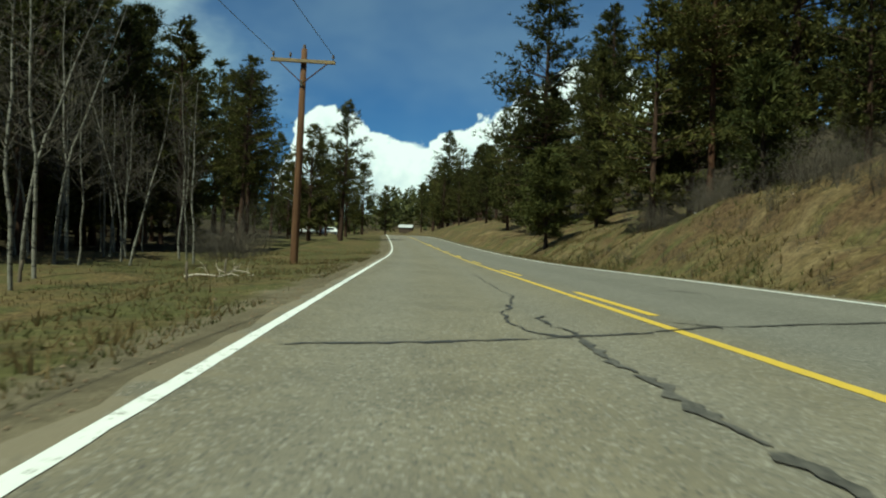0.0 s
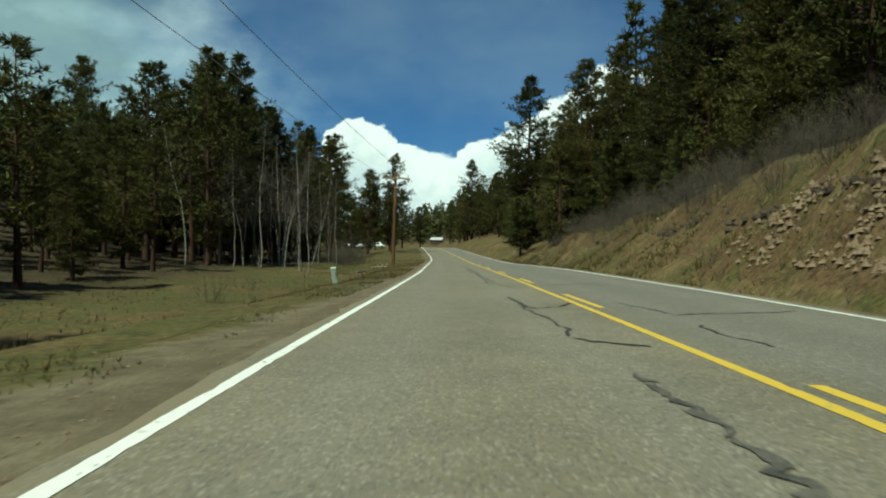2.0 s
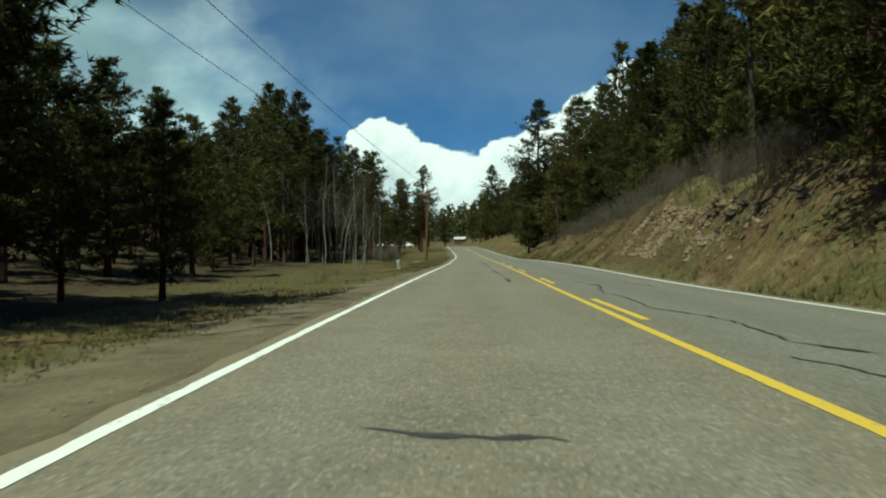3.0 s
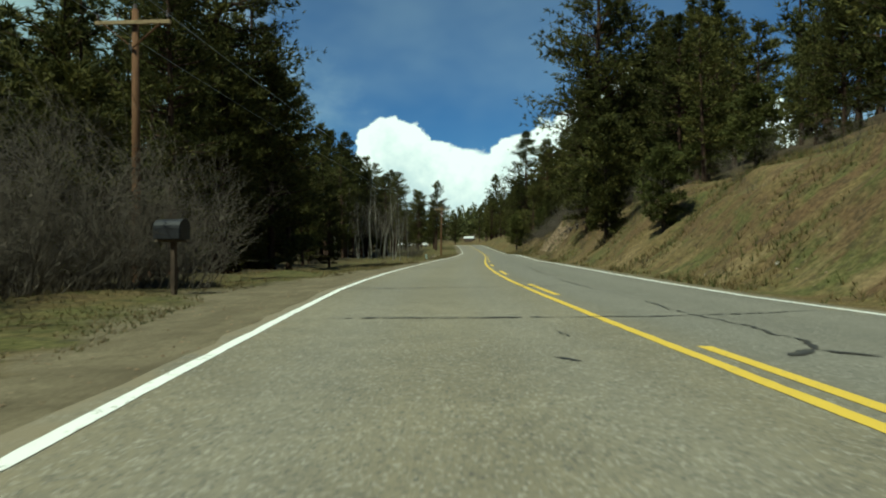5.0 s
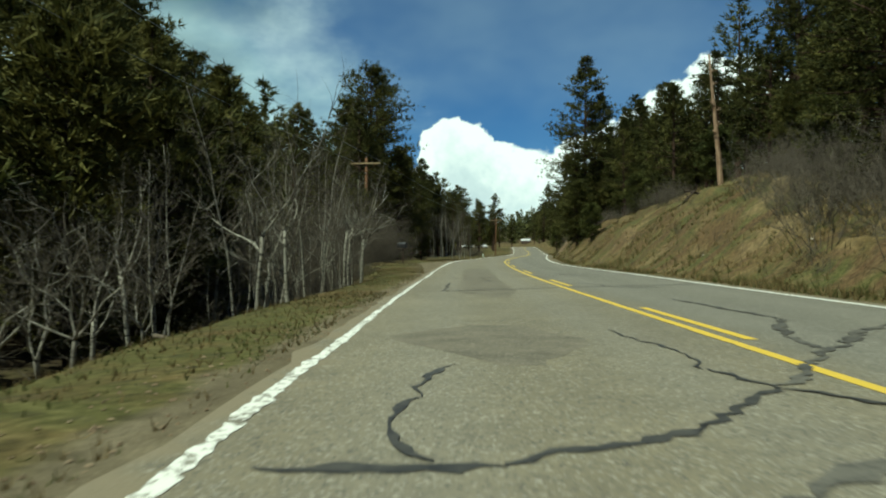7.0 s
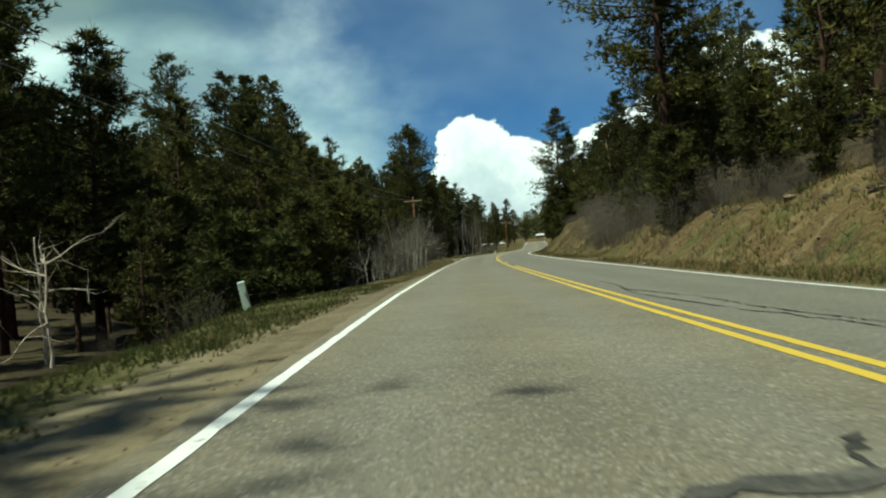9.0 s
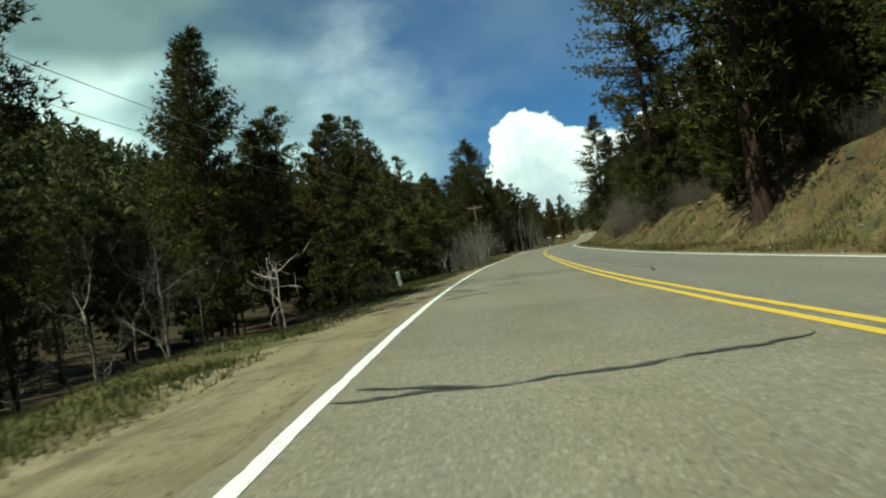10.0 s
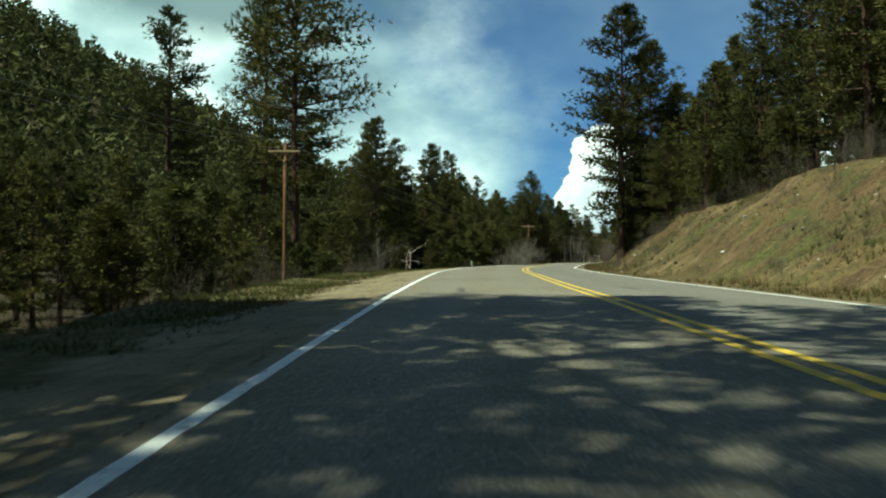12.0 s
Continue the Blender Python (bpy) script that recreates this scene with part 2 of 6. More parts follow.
    gravel = k.mix(k.step(k.noise(p, 3.4, 6.0, 0.7), 0.54, 0.66, 0.0, 0.5), gravel, (0.085, 0.070, 0.044))
    c = k.mix(k.step(edge, 0.35, 0.62), c, gravel)
    blot = k.step(k.noise(p, 2.6, 5.0, 0.7), 0.50, 0.64, 0.0, 0.55)
    c = k.mix(k.math("MULTIPLY", blot, k.step(edge, 0.75, 0.45, 0.45, 1.0)), c, (0.040, 0.034, 0.020))
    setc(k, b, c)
    bump(k, b, k.math("ADD", fine, k.math("MULTIPLY", grit, 0.4)), 0.55, 0.05)
    return m


def make_leaf(name, cols, trans=0.25):
    """Needles or blades: colour varies from tuft to tuft and over the crown."""
    m, k, b = material(name, 0.75, 0.10)
    r = k.n("ShaderNodeNewGeometry").outputs["Random Per Island"]
    n = k.noise(pos(k), 0.55, 3.0)
    o = k.n("ShaderNodeObjectInfo").outputs["Random"]
    f = k.math("ADD", k.math("MULTIPLY", r, 0.5), k.math("ADD", k.math("MULTIPLY", n, 0.6), k.math("MULTIPLY", k.math("SUBTRACT", o, 0.5), 0.28)))
    c = k.ramp(f, [(0.2, cols[0]), (0.5, cols[1]), (0.85, cols[2])])
    setc(k, b, c)
    tr = k.n("ShaderNodeBsdfTranslucent", {"Color": c})
    mx = k.n("ShaderNodeMixShader", {0: trans, 1: b.outputs[0], 2: tr.outputs[0]})
    out = [n_ for n_ in k.t.nodes if n_.bl_idname == "ShaderNodeOutputMaterial"][0]
    k.t.links.new(mx.outputs[0], out.inputs[0])
    return m


def make_bark(name, lo, hi, scale=(5, 5, 0.9), dark=None, amount=0.0):
    m, k, b = material(name, 0.93, 0.15)
    p = k.n("ShaderNodeVectorMath", {0: k.n("ShaderNodeTexCoord").outputs["Object"], 1: scale}, operation="MULTIPLY").outputs[0]
    a = k.noise(p, 2.4, 6.0, 0.65)
    c = k.ramp(a, [(0.32, lo), (0.68, hi)])
    if dark:
        q = k.n("ShaderNodeVectorMath", {0: k.n("ShaderNodeTexCoord").outputs["Object"], 1: (2.0, 2.0, 4.5)}, operation="MULTIPLY").outputs[0]
        c = k.mix(k.step(k.noise(q, 2.0, 4.0), 0.62 - amount, 0.70 - amount), c, dark)
    o = k.n("ShaderNodeObjectInfo").outputs["Random"]
    c = k.mix(k.math("MULTIPLY", o, 0.35), c, lo)
    setc(k, b, c)
    bump(k, b, a, 0.7, 0.03)
    return m


def make_rock(name, lo_hi):
    m, k, b = material(name, 0.92, 0.2)
    p = pos(k)
    a, g = k.noise(p, 1.1, 5.0), k.noise(p, 9.0, 5.0, 0.65)
    c = k.ramp(k.math("ADD", k.math("MULTIPLY", a, 0.5), k.math("MULTIPLY", g, 0.5)), lo_hi)
    setc(k, b, c)
    bump(k, b, g, 0.9, 0.05)
    return m


ASPHALT, PATCH, SEAL, SEAL_WORN = make_asphalt(), make_patch(), make_seal("crack_sealant", 0.0), make_seal("worn_crack_sealant", 0.75)
WHITE_LINE, YELLOW_LINE = make_line("white_line_paint", (0.80, 0.80, 0.74), 0.572), make_line("yellow_line_paint", (0.64, 0.44, 0.060), 0.60)
WORN_WHITE = make_line("worn_white_line_paint", (0.78, 0.77, 0.70), 0.52)
GROUND = make_ground()
ROCK = make_rock("bank_rock", [(0.3, (0.075, 0.052, 0.032)), (0.5, (0.185, 0.132, 0.082)), (0.7, (0.32, 0.245, 0.165))])
ROCK_PALE = make_rock("pale_stone", [(0.3, (0.20, 0.17, 0.14)), (0.5, (0.38, 0.34, 0.29)), (0.7, (0.55, 0.51, 0.45))])
# root soil; along the lower bend its dark colour stands for shaded hollows
ROCK_DARK = make_rock("root_soil_and_hollow_shade", [(0.3, (0.016, 0.012, 0.009)), (0.5, (0.050, 0.036, 0.026)), (0.7, (0.105, 0.078, 0.055))])
NEEDLES = make_leaf("pine_needles", ((0.013, 0.016, 0.005), (0.050, 0.053, 0.015), (0.140, 0.126, 0.036)), 0.18)
NEEDLES_YELLOW = make_leaf("young_pine_needles", ((0.018, 0.024, 0.008), (0.054, 0.061, 0.017), (0.118, 0.116, 0.034)), 0.16)
NEEDLES_FAR = make_leaf("far_needles", ((0.015, 0.019, 0.008), (0.048, 0.053, 0.018), (0.115, 0.112, 0.038)), 0.16)
BLADES_GREEN = make_leaf("green_grass", ((0.036, 0.044, 0.013), (0.068, 0.078, 0.024), (0.11, 0.112, 0.042)), 0.4)
BLADES_DRY = make_leaf("dry_grass", ((0.066, 0.047, 0.020), (0.138, 0.100, 0.043), (0.235, 0.175, 0.084)), 0.35)
BARK_PINE = make_bark("pine_bark", (0.026, 0.017, 0.013), (0.100, 0.056, 0.036))
BARK_DARK = make_bark("dark_bark", (0.025, 0.020, 0.016), (0.085, 0.062, 0.046))
BARK_ASPEN = make_bark("aspen_bark", (0.14, 0.128, 0.102), (0.36, 0.335, 0.275), (2, 2, 1.2), (0.055, 0.05, 0.042), 0.09)
BARK_PALE = make_bark("bright_aspen_bark", (0.26, 0.24, 0.20), (0.56, 0.53, 0.46), (2, 2, 1.2), (0.06, 0.053, 0.045), 0.05)
BARK_TWIG = make_bark("grey_twigs", (0.048, 0.039, 0.030), (0.148, 0.126, 0.098))
BARK_ORANGE = make_bark("orange_pine_bark", (0.040, 0.021, 0.013), (0.135, 0.064, 0.036))
BARK_SNAG = make_bark("weathered_dead_wood", (0.34, 0.27, 0.20), (0.60, 0.53, 0.44), (4, 4, 0.6))
BARK_RED = make_bark("peeling_orange_wood", (0.15, 0.085, 0.048), (0.42, 0.30, 0.20), (4, 4, 0.7))
POLE_WOOD = make_bark("creosoted_pole_wood", (0.075, 0.038, 0.021), (0.215, 0.115, 0.060), (9, 9, 0.5))
ARM_WOOD = make_bark("weathered_arm_wood", (0.23, 0.165, 0.09), (0.46, 0.355, 0.205), (1.5, 9, 9))
STEEL = plain("galvanised_steel", (0.42, 0.43, 0.43), 0.45, 0.15, 12.0, 0.9)
WIRE = plain("dull_cable", (0.16, 0.17, 0.18), 0.5, 0.1)
PORCELAIN = plain("brown_porcelain", (0.13, 0.10, 0.085), 0.3, 0.15)
BOX_GREEN = plain("faded_green_steel", (0.52, 0.61, 0.53), 0.55, 0.10, 5.0)
BLACK = plain("black_enamel", (0.022, 0.022, 0.024), 0.45, 0.3, 8.0)
CAR_WHITE = plain("white_car_paint", (0.80, 0.80, 0.80), 0.3, 0.04, 3.0)
GLASS_DARK = plain("dark_window_glass", (0.018, 0.020, 0.022), 0.08, 0.1, 2.0, 0.0, 0.6)
RUBBER = plain("tyre_rubber", (0.02, 0.02, 0.02), 0.85, 0.2)
ROOF_METAL = plain("pale_metal_roof", (0.50, 0.50, 0.49), 0.4, 0.08, 2.0)
CABIN_WOOD = make_bark("dark_cabin_boards", (0.045, 0.034, 0.026), (0.12, 0.085, 0.06), (1, 9, 1))
FENCE_WOOD = make_bark("grey_fence_wood", (0.075, 0.058, 0.042), (0.22, 0.18, 0.135), (6, 6, 0.8))

# ======== plan: road line, levels and ground ========
# left edge line against y, from the bottom of the road to its far bend
LINE_Y = (-420, -340, -290, -270, -250, -230, -220, -210, -200, -190, -180, -170, -160, -150, -140, -130, -120, -110, -100, -90, -80, -70, -60, -50, -40, -30, -20, -10, 0, 10, 20, 30, 40, 50, 60, 80, 100, 150, 200, 260, 350, 600)
LINE_X = (104, 74, 56.97, 50.11, 43.22, 36.16, 32.56, 29.05, 25.74, 22.65, 20.03, 17.67, 15.68, 13.83, 12.06, 10.3, 8.64, 7.04, 5.55, 4.15, 2.92, 1.87, 1.13, 0.58, 0.17, -0.17, -0.5, -0.86, -1.22, -1.71, -2.18, -2.66, -3.11, -3.73, -4.41, -6.06, -7.81, -12.4, -17.9, -27.9, -51, -141)
LANE = 3.53
_yy = np.arange(-420.0, 601.0, 5.0)
_lx = np.interp(_yy, LINE_Y, LINE_X)
_lx[1:-1] = (_lx[:-2] + 2 * _lx[1:-1] + _lx[2:]) / 4
_sec = np.sqrt(1 + np.gradient(_lx, _yy) ** 2)
_cx = _lx + LANE * _sec


def mid_x(y):
    return np.interp(y, _yy, _cx)


def sec(y):
    return np.interp(y, _yy, _sec)


def sstep(x, a, b):
    t = np.clip((x - a) / (b - a), 0, 1)
    return t * t * (3 - 2 * t)


def road_z(y):
    return 2.2 * sstep(y, 30.0, 165.0)


TILT = ((-60, 0.0), (-48, -0.010), (-36, -0.017), (-28, -0.010), (-18, 0.010), (-8, 0.020), (4, 0.028), (16, 0.028), (30, 0.015), (50, 0.0))


# the long swell of the road, and its bank through the bends
SWELL = ((-300, -0.9), (-235, -0.046), (-215, 0.201), (-200, 0.282), (-185, 0.273), (-170, 0.22), (-150, 0.16), (-125, 0.065), (-100, 0.007), (-75, 0.034), (-50, 0.048), (-25, 0.034), (0, 0.0))
CANT = ((-235, 0.01), (-215, -0.004), (-200, -0.022), (-185, -0.016), (-170, -0.015), (-150, -0.023), (-125, 0.002), (-100, 0.016), (-75, -0.017), (-50, 0.014), (-25, 0.008), (0, 0.011), (30, -0.007), (60, 0.0))
_sw = np.interp(_yy, [a for a, _ in SWELL], [b for _, b in SWELL])
_ca = np.interp(_yy, [a for a, _ in CANT], [b for _, b in CANT])


def level(y, d):
    """The road's surface, with its cross fall."""
    return road_z(y) + np.interp(y, _yy, _sw) + np.interp(y, _yy, _ca) * np.clip(d, -4.2, 4.2) + np.interp(y, [a for a, _ in TILT], [b for _, b in TILT]) * np.clip(d, 0, 4.2)


def at(y, d):
    """World x of the point d metres to the right of the centre line at y."""
    return mid_x(y) + d * sec(y)


def wave(x, y, s):
    return (np.sin(x / s * 1.7 + 1.3 * np.sin(y / s * 0.9)) + np.sin(y / s * 1.3 + 1.1 * np.sin(x / s * 1.1 + 2.0)) + 0.5 * np.sin((x + y) / s * 3.1)) / 2.5


def vnoise(x, y, s, seed=0):
    """Smooth irregular noise between -1 and 1."""
    u, v = np.asarray(x, float) / s, np.asarray(y, float) / s
    i, j = np.floor(u), np.floor(v)
    fu, fv = u - i, v - j
    fu, fv = fu * fu * (3 - 2 * fu), fv * fv * (3 - 2 * fv)

    def h(a, b):
        w = np.sin(a * 127.1 + b * 311.7 + seed * 74.7) * 43758.5453
        return (w - np.floor(w)) * 2 - 1

    return (h(i, j) * (1 - fu) + h(i + 1, j) * fu) * (1 - fv) + (h(i, j + 1) * (1 - fu) + h(i + 1, j + 1) * fu) * fv


def by(y, table):
    return np.interp(y, [a for a, _ in table], [b for _, b in table])


GRAVEL = ((-230, 1.8), (-205, 2.0), (-185, 2.1), (-165, 1.4), (-145, 0.9), (-130, 0.45), (-95, 0.45), (-84, 1.4), (-72, 3.2), (-60, 2.0), (-45, 1.7), (-20, 1.0), (0, 0.7), (60, 0.8))
VERGE = ((-230, 2.2), (-185, 2.2), (-156, 1.2), (-148, 2.3), (-142, 2.3), (-134, 1.4), (-120, 1.5), (-95, 1.3), (-82, 3.0), (-70, 7), (-55, 5), (-40, 2.4), (-20, 1.3), (0, 1.1), (14, 1.6), (30, 4), (60, 6))
DROP = ((-230, 1.5), (-200, 1.8), (-150, 1.7), (-135, 2.4), (-95, 2.2), (-80, 0.7), (-65, 0.25), (-50, 0.4), (-36, 0.9), (-12, 1.0), (4, 0.9), (24, 0.5), (60, 0.4))
RFLAT = ((-230, 3.4), (-200, 3.6), (-180, 3.2), (-150, 3.2), (-120, 3.0), (-100, 2.4), (-60, 1.8), (-30, 1.1), (10, 1.2), (30, 1.5), (60, 2.0))
RHIGH = ((-240, 4.7), (-185, 4.1), (-165, 3.4), (-145, 2.5), (-130, 2.0), (-112, 1.3), (-104, 1.8), (-97, 3.2), (-90, 4.0), (-70, 3.7), (-40, 3.4), (-15, 3.6), (10, 3.2), (28, 2.0), (45, 0.9), (80, 0.9), (150, 1.5))


RSLOPE = ((-150, 0.80), (-100, 0.78), (-60, 0.8), (-40, 0.9), (-31, 1.28), (-15, 1.25), (-8, 0.88), (30, 0.75))


# how far up the bank the turf breaks off in a small scarp
SCARP = ((-160, 0.88), (-60, 0.90), (-44, 0.70), (20, 0.60), (45, 0.8))


def ground_z(x, y):
    x, y = np.asarray(x, float), np.asarray(y, float)
    d = (x - mid_x(y)) / sec(y)
    zr = level(y, d)
    # left side
    u = -d - LANE
    g, v, dr = by(y, GRAVEL), by(y, VERGE), by(y, DROP)
    start = g + v
    left = -0.03 - 0.05 * np.clip(u, 0, 3) - dr * sstep(u, start, start + 2.2 + dr * 1.2)
    left = left + 0.11 * np.clip(u - 22, 0, 40) + 0.20 * np.clip(u - 62, 0, 150) + 0.05 * np.clip(u - 30, 0, 30) * sstep(y, 0, 60)
    hill = 58 * np.exp(-(((x + 250) / 120) ** 2 + ((y + 60) / 150) ** 2))
    left = left + hill * sstep(u, 40, 140)
    # right side
    e = d - LANE
    f, h = by(y, RFLAT), by(y, RHIGH)
    run = h / by(y, RSLOPE)
    k = np.clip((e - f) / run, 0, 1)
    right = -0.10 * sstep(e, 0.3, 1.2) + h * (0.25 * k * k * (3 - 2 * k) + 0.75 * k) + 0.30 * np.clip(e - f - run, 0, 70) + 0.1 * np.clip(e - f - run - 70, 0, 300)
    ks = by(y, SCARP) + 0.05 * vnoise(y, y * 0 + 2.0, 3.1, 11)
    cut = (0.30 + 0.35 * sstep(y, -50, -40) * (1 - sstep(y, 14, 24))) * np.clip(0.55 + 0.8 * vnoise(y, y * 0 + 5.0, 5.3, 12), 0, 1)
    right = right - cut * sstep(k, ks - 0.30, ks - 0.02) * (1 - sstep(k, ks, ks + 0.07))
    right = right + (0.20 * vnoise(y, 0.25 * e, 2.3, 31) + 0.12 * vnoise(y, 0.5 * e, 1.1, 32) + 0.09 * vnoise(y, 1.0 * e, 0.8, 33)) * sstep(k, 0.08, 0.35) * (1 - sstep(k, 0.9, 1.0))
    far_side = sstep(np.abs(d), 5.5, 10)
    rough = 0.45 * vnoise(x, y, 4.3, 1) * sstep(e, f + 0.8, f + 3.2) + 0.20 * vnoise(x, y, 1.7, 2) * sstep(e, f + 0.2, f + 1.6)
    rough = rough + 0.07 * vnoise(x, y, 1.1, 3) * sstep(e, f, f + 1.0) + 0.16 * vnoise(x, y, 2.1, 4) * far_side * (d < 0) + 0.9 * vnoise(x, y, 19.0, 5) * sstep(np.abs(d), 9, 40)
    rough = rough + 0.05 * vnoise(x, y, 1.3, 6) * sstep(u, 0.5, 1.5)
    z = np.where(d < 0, np.where(u > 0.15, left, -0.06), np.where(e > 0.3, right, -0.06)) + rough
    z = np.where((np.abs(d) < LANE + 0.16), -0.06, z)
    return z + zr


# ======== mesh helpers ========


def mesh_object(name, verts, faces, mat, parent=None, label="", smooth=False):
    me = bpy.data.meshes.new(name)
    me.from_pydata([tuple(v) for v in verts] if not isinstance(verts, list) else verts, [], faces if isinstance(faces, list) else faces.tolist())
    me.materials.append(mat)
    if smooth:
        me.polygons.foreach_set("use_smooth", [True] * len(me.polygons))
    me.update()
    ob = new(name, me)
    if parent:
        ob.parent = parent
    if label:
        ob["label"] = label
    return ob


def part(name, bm, mat, parent=None, label="", smooth=False):
    me = bpy.data.meshes.new(name)
    bm.to_mesh(me)
    bm.free()
    me.materials.append(mat)
    if smooth:
        me.polygons.foreach_set("use_smooth", [True] * len(me.polygons))
    ob = new(name, me)
    if parent:
        ob.parent = parent
    if label:
        ob["label"] = label
    return ob


def thing(name, label, category, group="", kind=""):
    e = new(name)
    e.empty_display_size = 0.3
    return tagged(e, label, category, group, kind)


def box(bm, size, m, bev=0.0):
    r = bmesh.ops.create_cube(bm, size=1.0, matrix=m @ Matrix.Diagonal((*size, 1)))
    if bev:
        es = list({e for v in r["verts"] for e in v.link_edges})
        bmesh.ops.bevel(bm, geom=es, offset=bev, segments=2, affect="EDGES", clamp_overlap=True)


def cyl(bm, r1, r2, h, m, seg=12):
    bmesh.ops.create_cone(bm, cap_ends=True, segments=seg, radius1=r1, radius2=r2, depth=h, matrix=m @ Matrix.Translation((0, 0, h / 2)))


class Tubes:
    """Tapered limbs as one mesh."""

    def __init__(self):
        self.v, self.f = [], []

    def add(self, pts, radii, sides=5):
        pts = [Vector(p) for p in pts]
        n0 = len(self.v)
        for i, p in enumerate(pts):
            t = (pts[min(i + 1, len(pts) - 1)] - pts[max(i - 1, 0)]).normalized()
            a = t.orthogonal().normalized()
            b = t.cross(a)
            for s in range(sides):
                w = 2 * math.pi * s / sides
                q = p + (a * math.cos(w) + b * math.sin(w)) * radii[i]
                self.v.append((q.x, q.y, q.z))
        for i in range(len(pts) - 1):
            for s in range(sides):
                a0, a1 = n0 + i * sides + s, n0 + i * sides + (s + 1) % sides
                self.f.append((a0, a1, a1 + sides, a0 + sides))
        self.f.append(tuple(n0 + (len(pts) - 1) * sides + s for s in range(sides)))

    def make(self, name, mat, parent=None, label="", smooth=True):
        return mesh_object(name, self.v, self.f, mat, parent, label, smooth)


def blades(cen, axis, n, length, width, spread, rng):
    """Pointed blades that fan out from centres along axes: arrays of vertices and faces."""
    c = np.repeat(cen, n, axis=0)
    a = np.repeat(axis, n, axis=0) + rng.normal(0, spread, (len(c), 3))
    a /= np.linalg.norm(a, axis=1, keepdims=True)
    side = np.cross(a, rng.normal(0, 1, (len(c), 3)))
    side /= np.linalg.norm(side, axis=1, keepdims=True) + 1e-9
    ln = length * rng.uniform(0.65, 1.3, (len(c), 1))
    wd = width * rng.uniform(0.7, 1.3, (len(c), 1))
    v = np.stack([c + side * wd, c + a * ln, c - side * wd], 1).reshape(-1, 3)
    f = np.arange(len(v)).reshape(-1, 3)
    return v, f


# ======== ground sheet ========


def make_ground_sheet():
    ys = np.concatenate([np.array([-2500, -1500, -900, -600, -480]), np.arange(-420, -262, 8), np.arange(-262, 90, 0.9), np.arange(90, 260, 5), np.arange(260, 600, 20), np.array([700, 900, 1400, 2500])])
    near = np.concatenate([np.array([3.62, 3.78]), np.arange(3.98, 6, 0.34), np.arange(6, 14, 0.36), np.arange(14, 30, 1.5), np.arange(30, 80, 5), np.array([95, 120, 150, 190, 240, 300, 380, 500, 800, 1400, 2500])])
    ds = np.concatenate([-near[::-1], np.array([-3.0, 0, 3.0]), near])
    Y, D = np.meshgrid(ys, ds, indexing="ij")
    X = at(Y, D)
    jig = np.random.default_rng(3).uniform(-0.05, 0.05, Y.shape) * (np.abs(D) > 6) * (np.abs(D) < 40) * (np.abs(Y) < 262)
    X = X + jig
    Z = ground_z(X, Y)
    far = sstep(np.hypot(X, Y), 500, 1500)
    Z = Z * (1 - far) + 40 * far
    nr, nc = Y.shape
    idx = np.arange(nr * nc).reshape(nr, nc)
    f = np.stack([idx[:-1, :-1], idx[:-1, 1:], idx[1:, 1:], idx[1:, :-1]], -1).reshape(-1, 4)
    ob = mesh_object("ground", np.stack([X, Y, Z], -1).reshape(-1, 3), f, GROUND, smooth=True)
    for nm, val in (("lateral", D), ("shoulder", np.where(D < 0, 1 - np.clip((-D - LANE - 0.2) / by(Y, GRAVEL), 0, 2) * 0.5, 0.92 - np.clip((D - LANE) / 1.1, 0, 2) * 0.5))):
        at_ = ob.data.attributes.new(nm, "FLOAT", "POINT")
        at_.data.foreach_set("value", np.ascontiguousarray(val.reshape(-1), dtype=np.float32))
    return tagged(ob, "grass verges, sandy shoulders and brown roadside banks", "ground", kind="structure")


make_ground_sheet()


def strip(name, ys, d0, d1, lift, mat, parent=None, label="", skirt=0.0):
    """A strip along the road between two lateral lines (numbers or arrays)."""
    ys = np.asarray(ys, float)
    d0, d1 = np.broadcast_to(d0, ys.shape), np.broadcast_to(d1, ys.shape)
    cols = [np.stack([at(ys, d0), ys, level(ys, d0) + lift - skirt], 1)] if skirt else []
    cols += [np.stack([at(ys, d0 + (d1 - d0) * t), ys, level(ys, d0 + (d1 - d0) * t) + lift], 1) for t in ((0, 0.125, 0.25, 0.375, 0.5, 0.625, 0.75, 0.875, 1) if skirt else (0, 1))]
    if skirt:
        cols.append(np.stack([at(ys, d1), ys, level(ys, d1) + lift - skirt], 1))
    v = np.stack(cols, 1)
    nr, nc = v.shape[:2]
    idx = np.arange(nr * nc).reshape(nr, nc)
    f = np.stack([idx[:-1, :-1], idx[:-1, 1:], idx[1:, 1:], idx[1:, :-1]], -1).reshape(-1, 4)
    ob = mesh_object(name, v.reshape(-1, 3), f, mat, parent, label)
    if skirt:
        lat = (v.reshape(-1, 3)[:, 0] - mid_x(v.reshape(-1, 3)[:, 1])) / sec(v.reshape(-1, 3)[:, 1])
        a = ob.data.attributes.new("lateral", "FLOAT", "POINT")
        a.data.foreach_set("value", np.ascontiguousarray(lat, dtype=np.float32))
    return ob


rng = np.random.default_rng(7)
road_y = np.concatenate([np.arange(-420, -262, 4), np.arange(-262, 90, 0.6), np.arange(90, 420, 3)])
ragged = 0.05 * wave(road_y * 3, road_y, 1.1) + rng.normal(0, 0.02, len(road_y))
road = strip("road", road_y, -LANE - 0.20 + ragged, LANE + 0.26 + ragged[::-1], 0.0, ASPHALT, skirt=0.12)
tagged(road, "worn two-lane asphalt road with sealed cracks", "road", kind="structure")


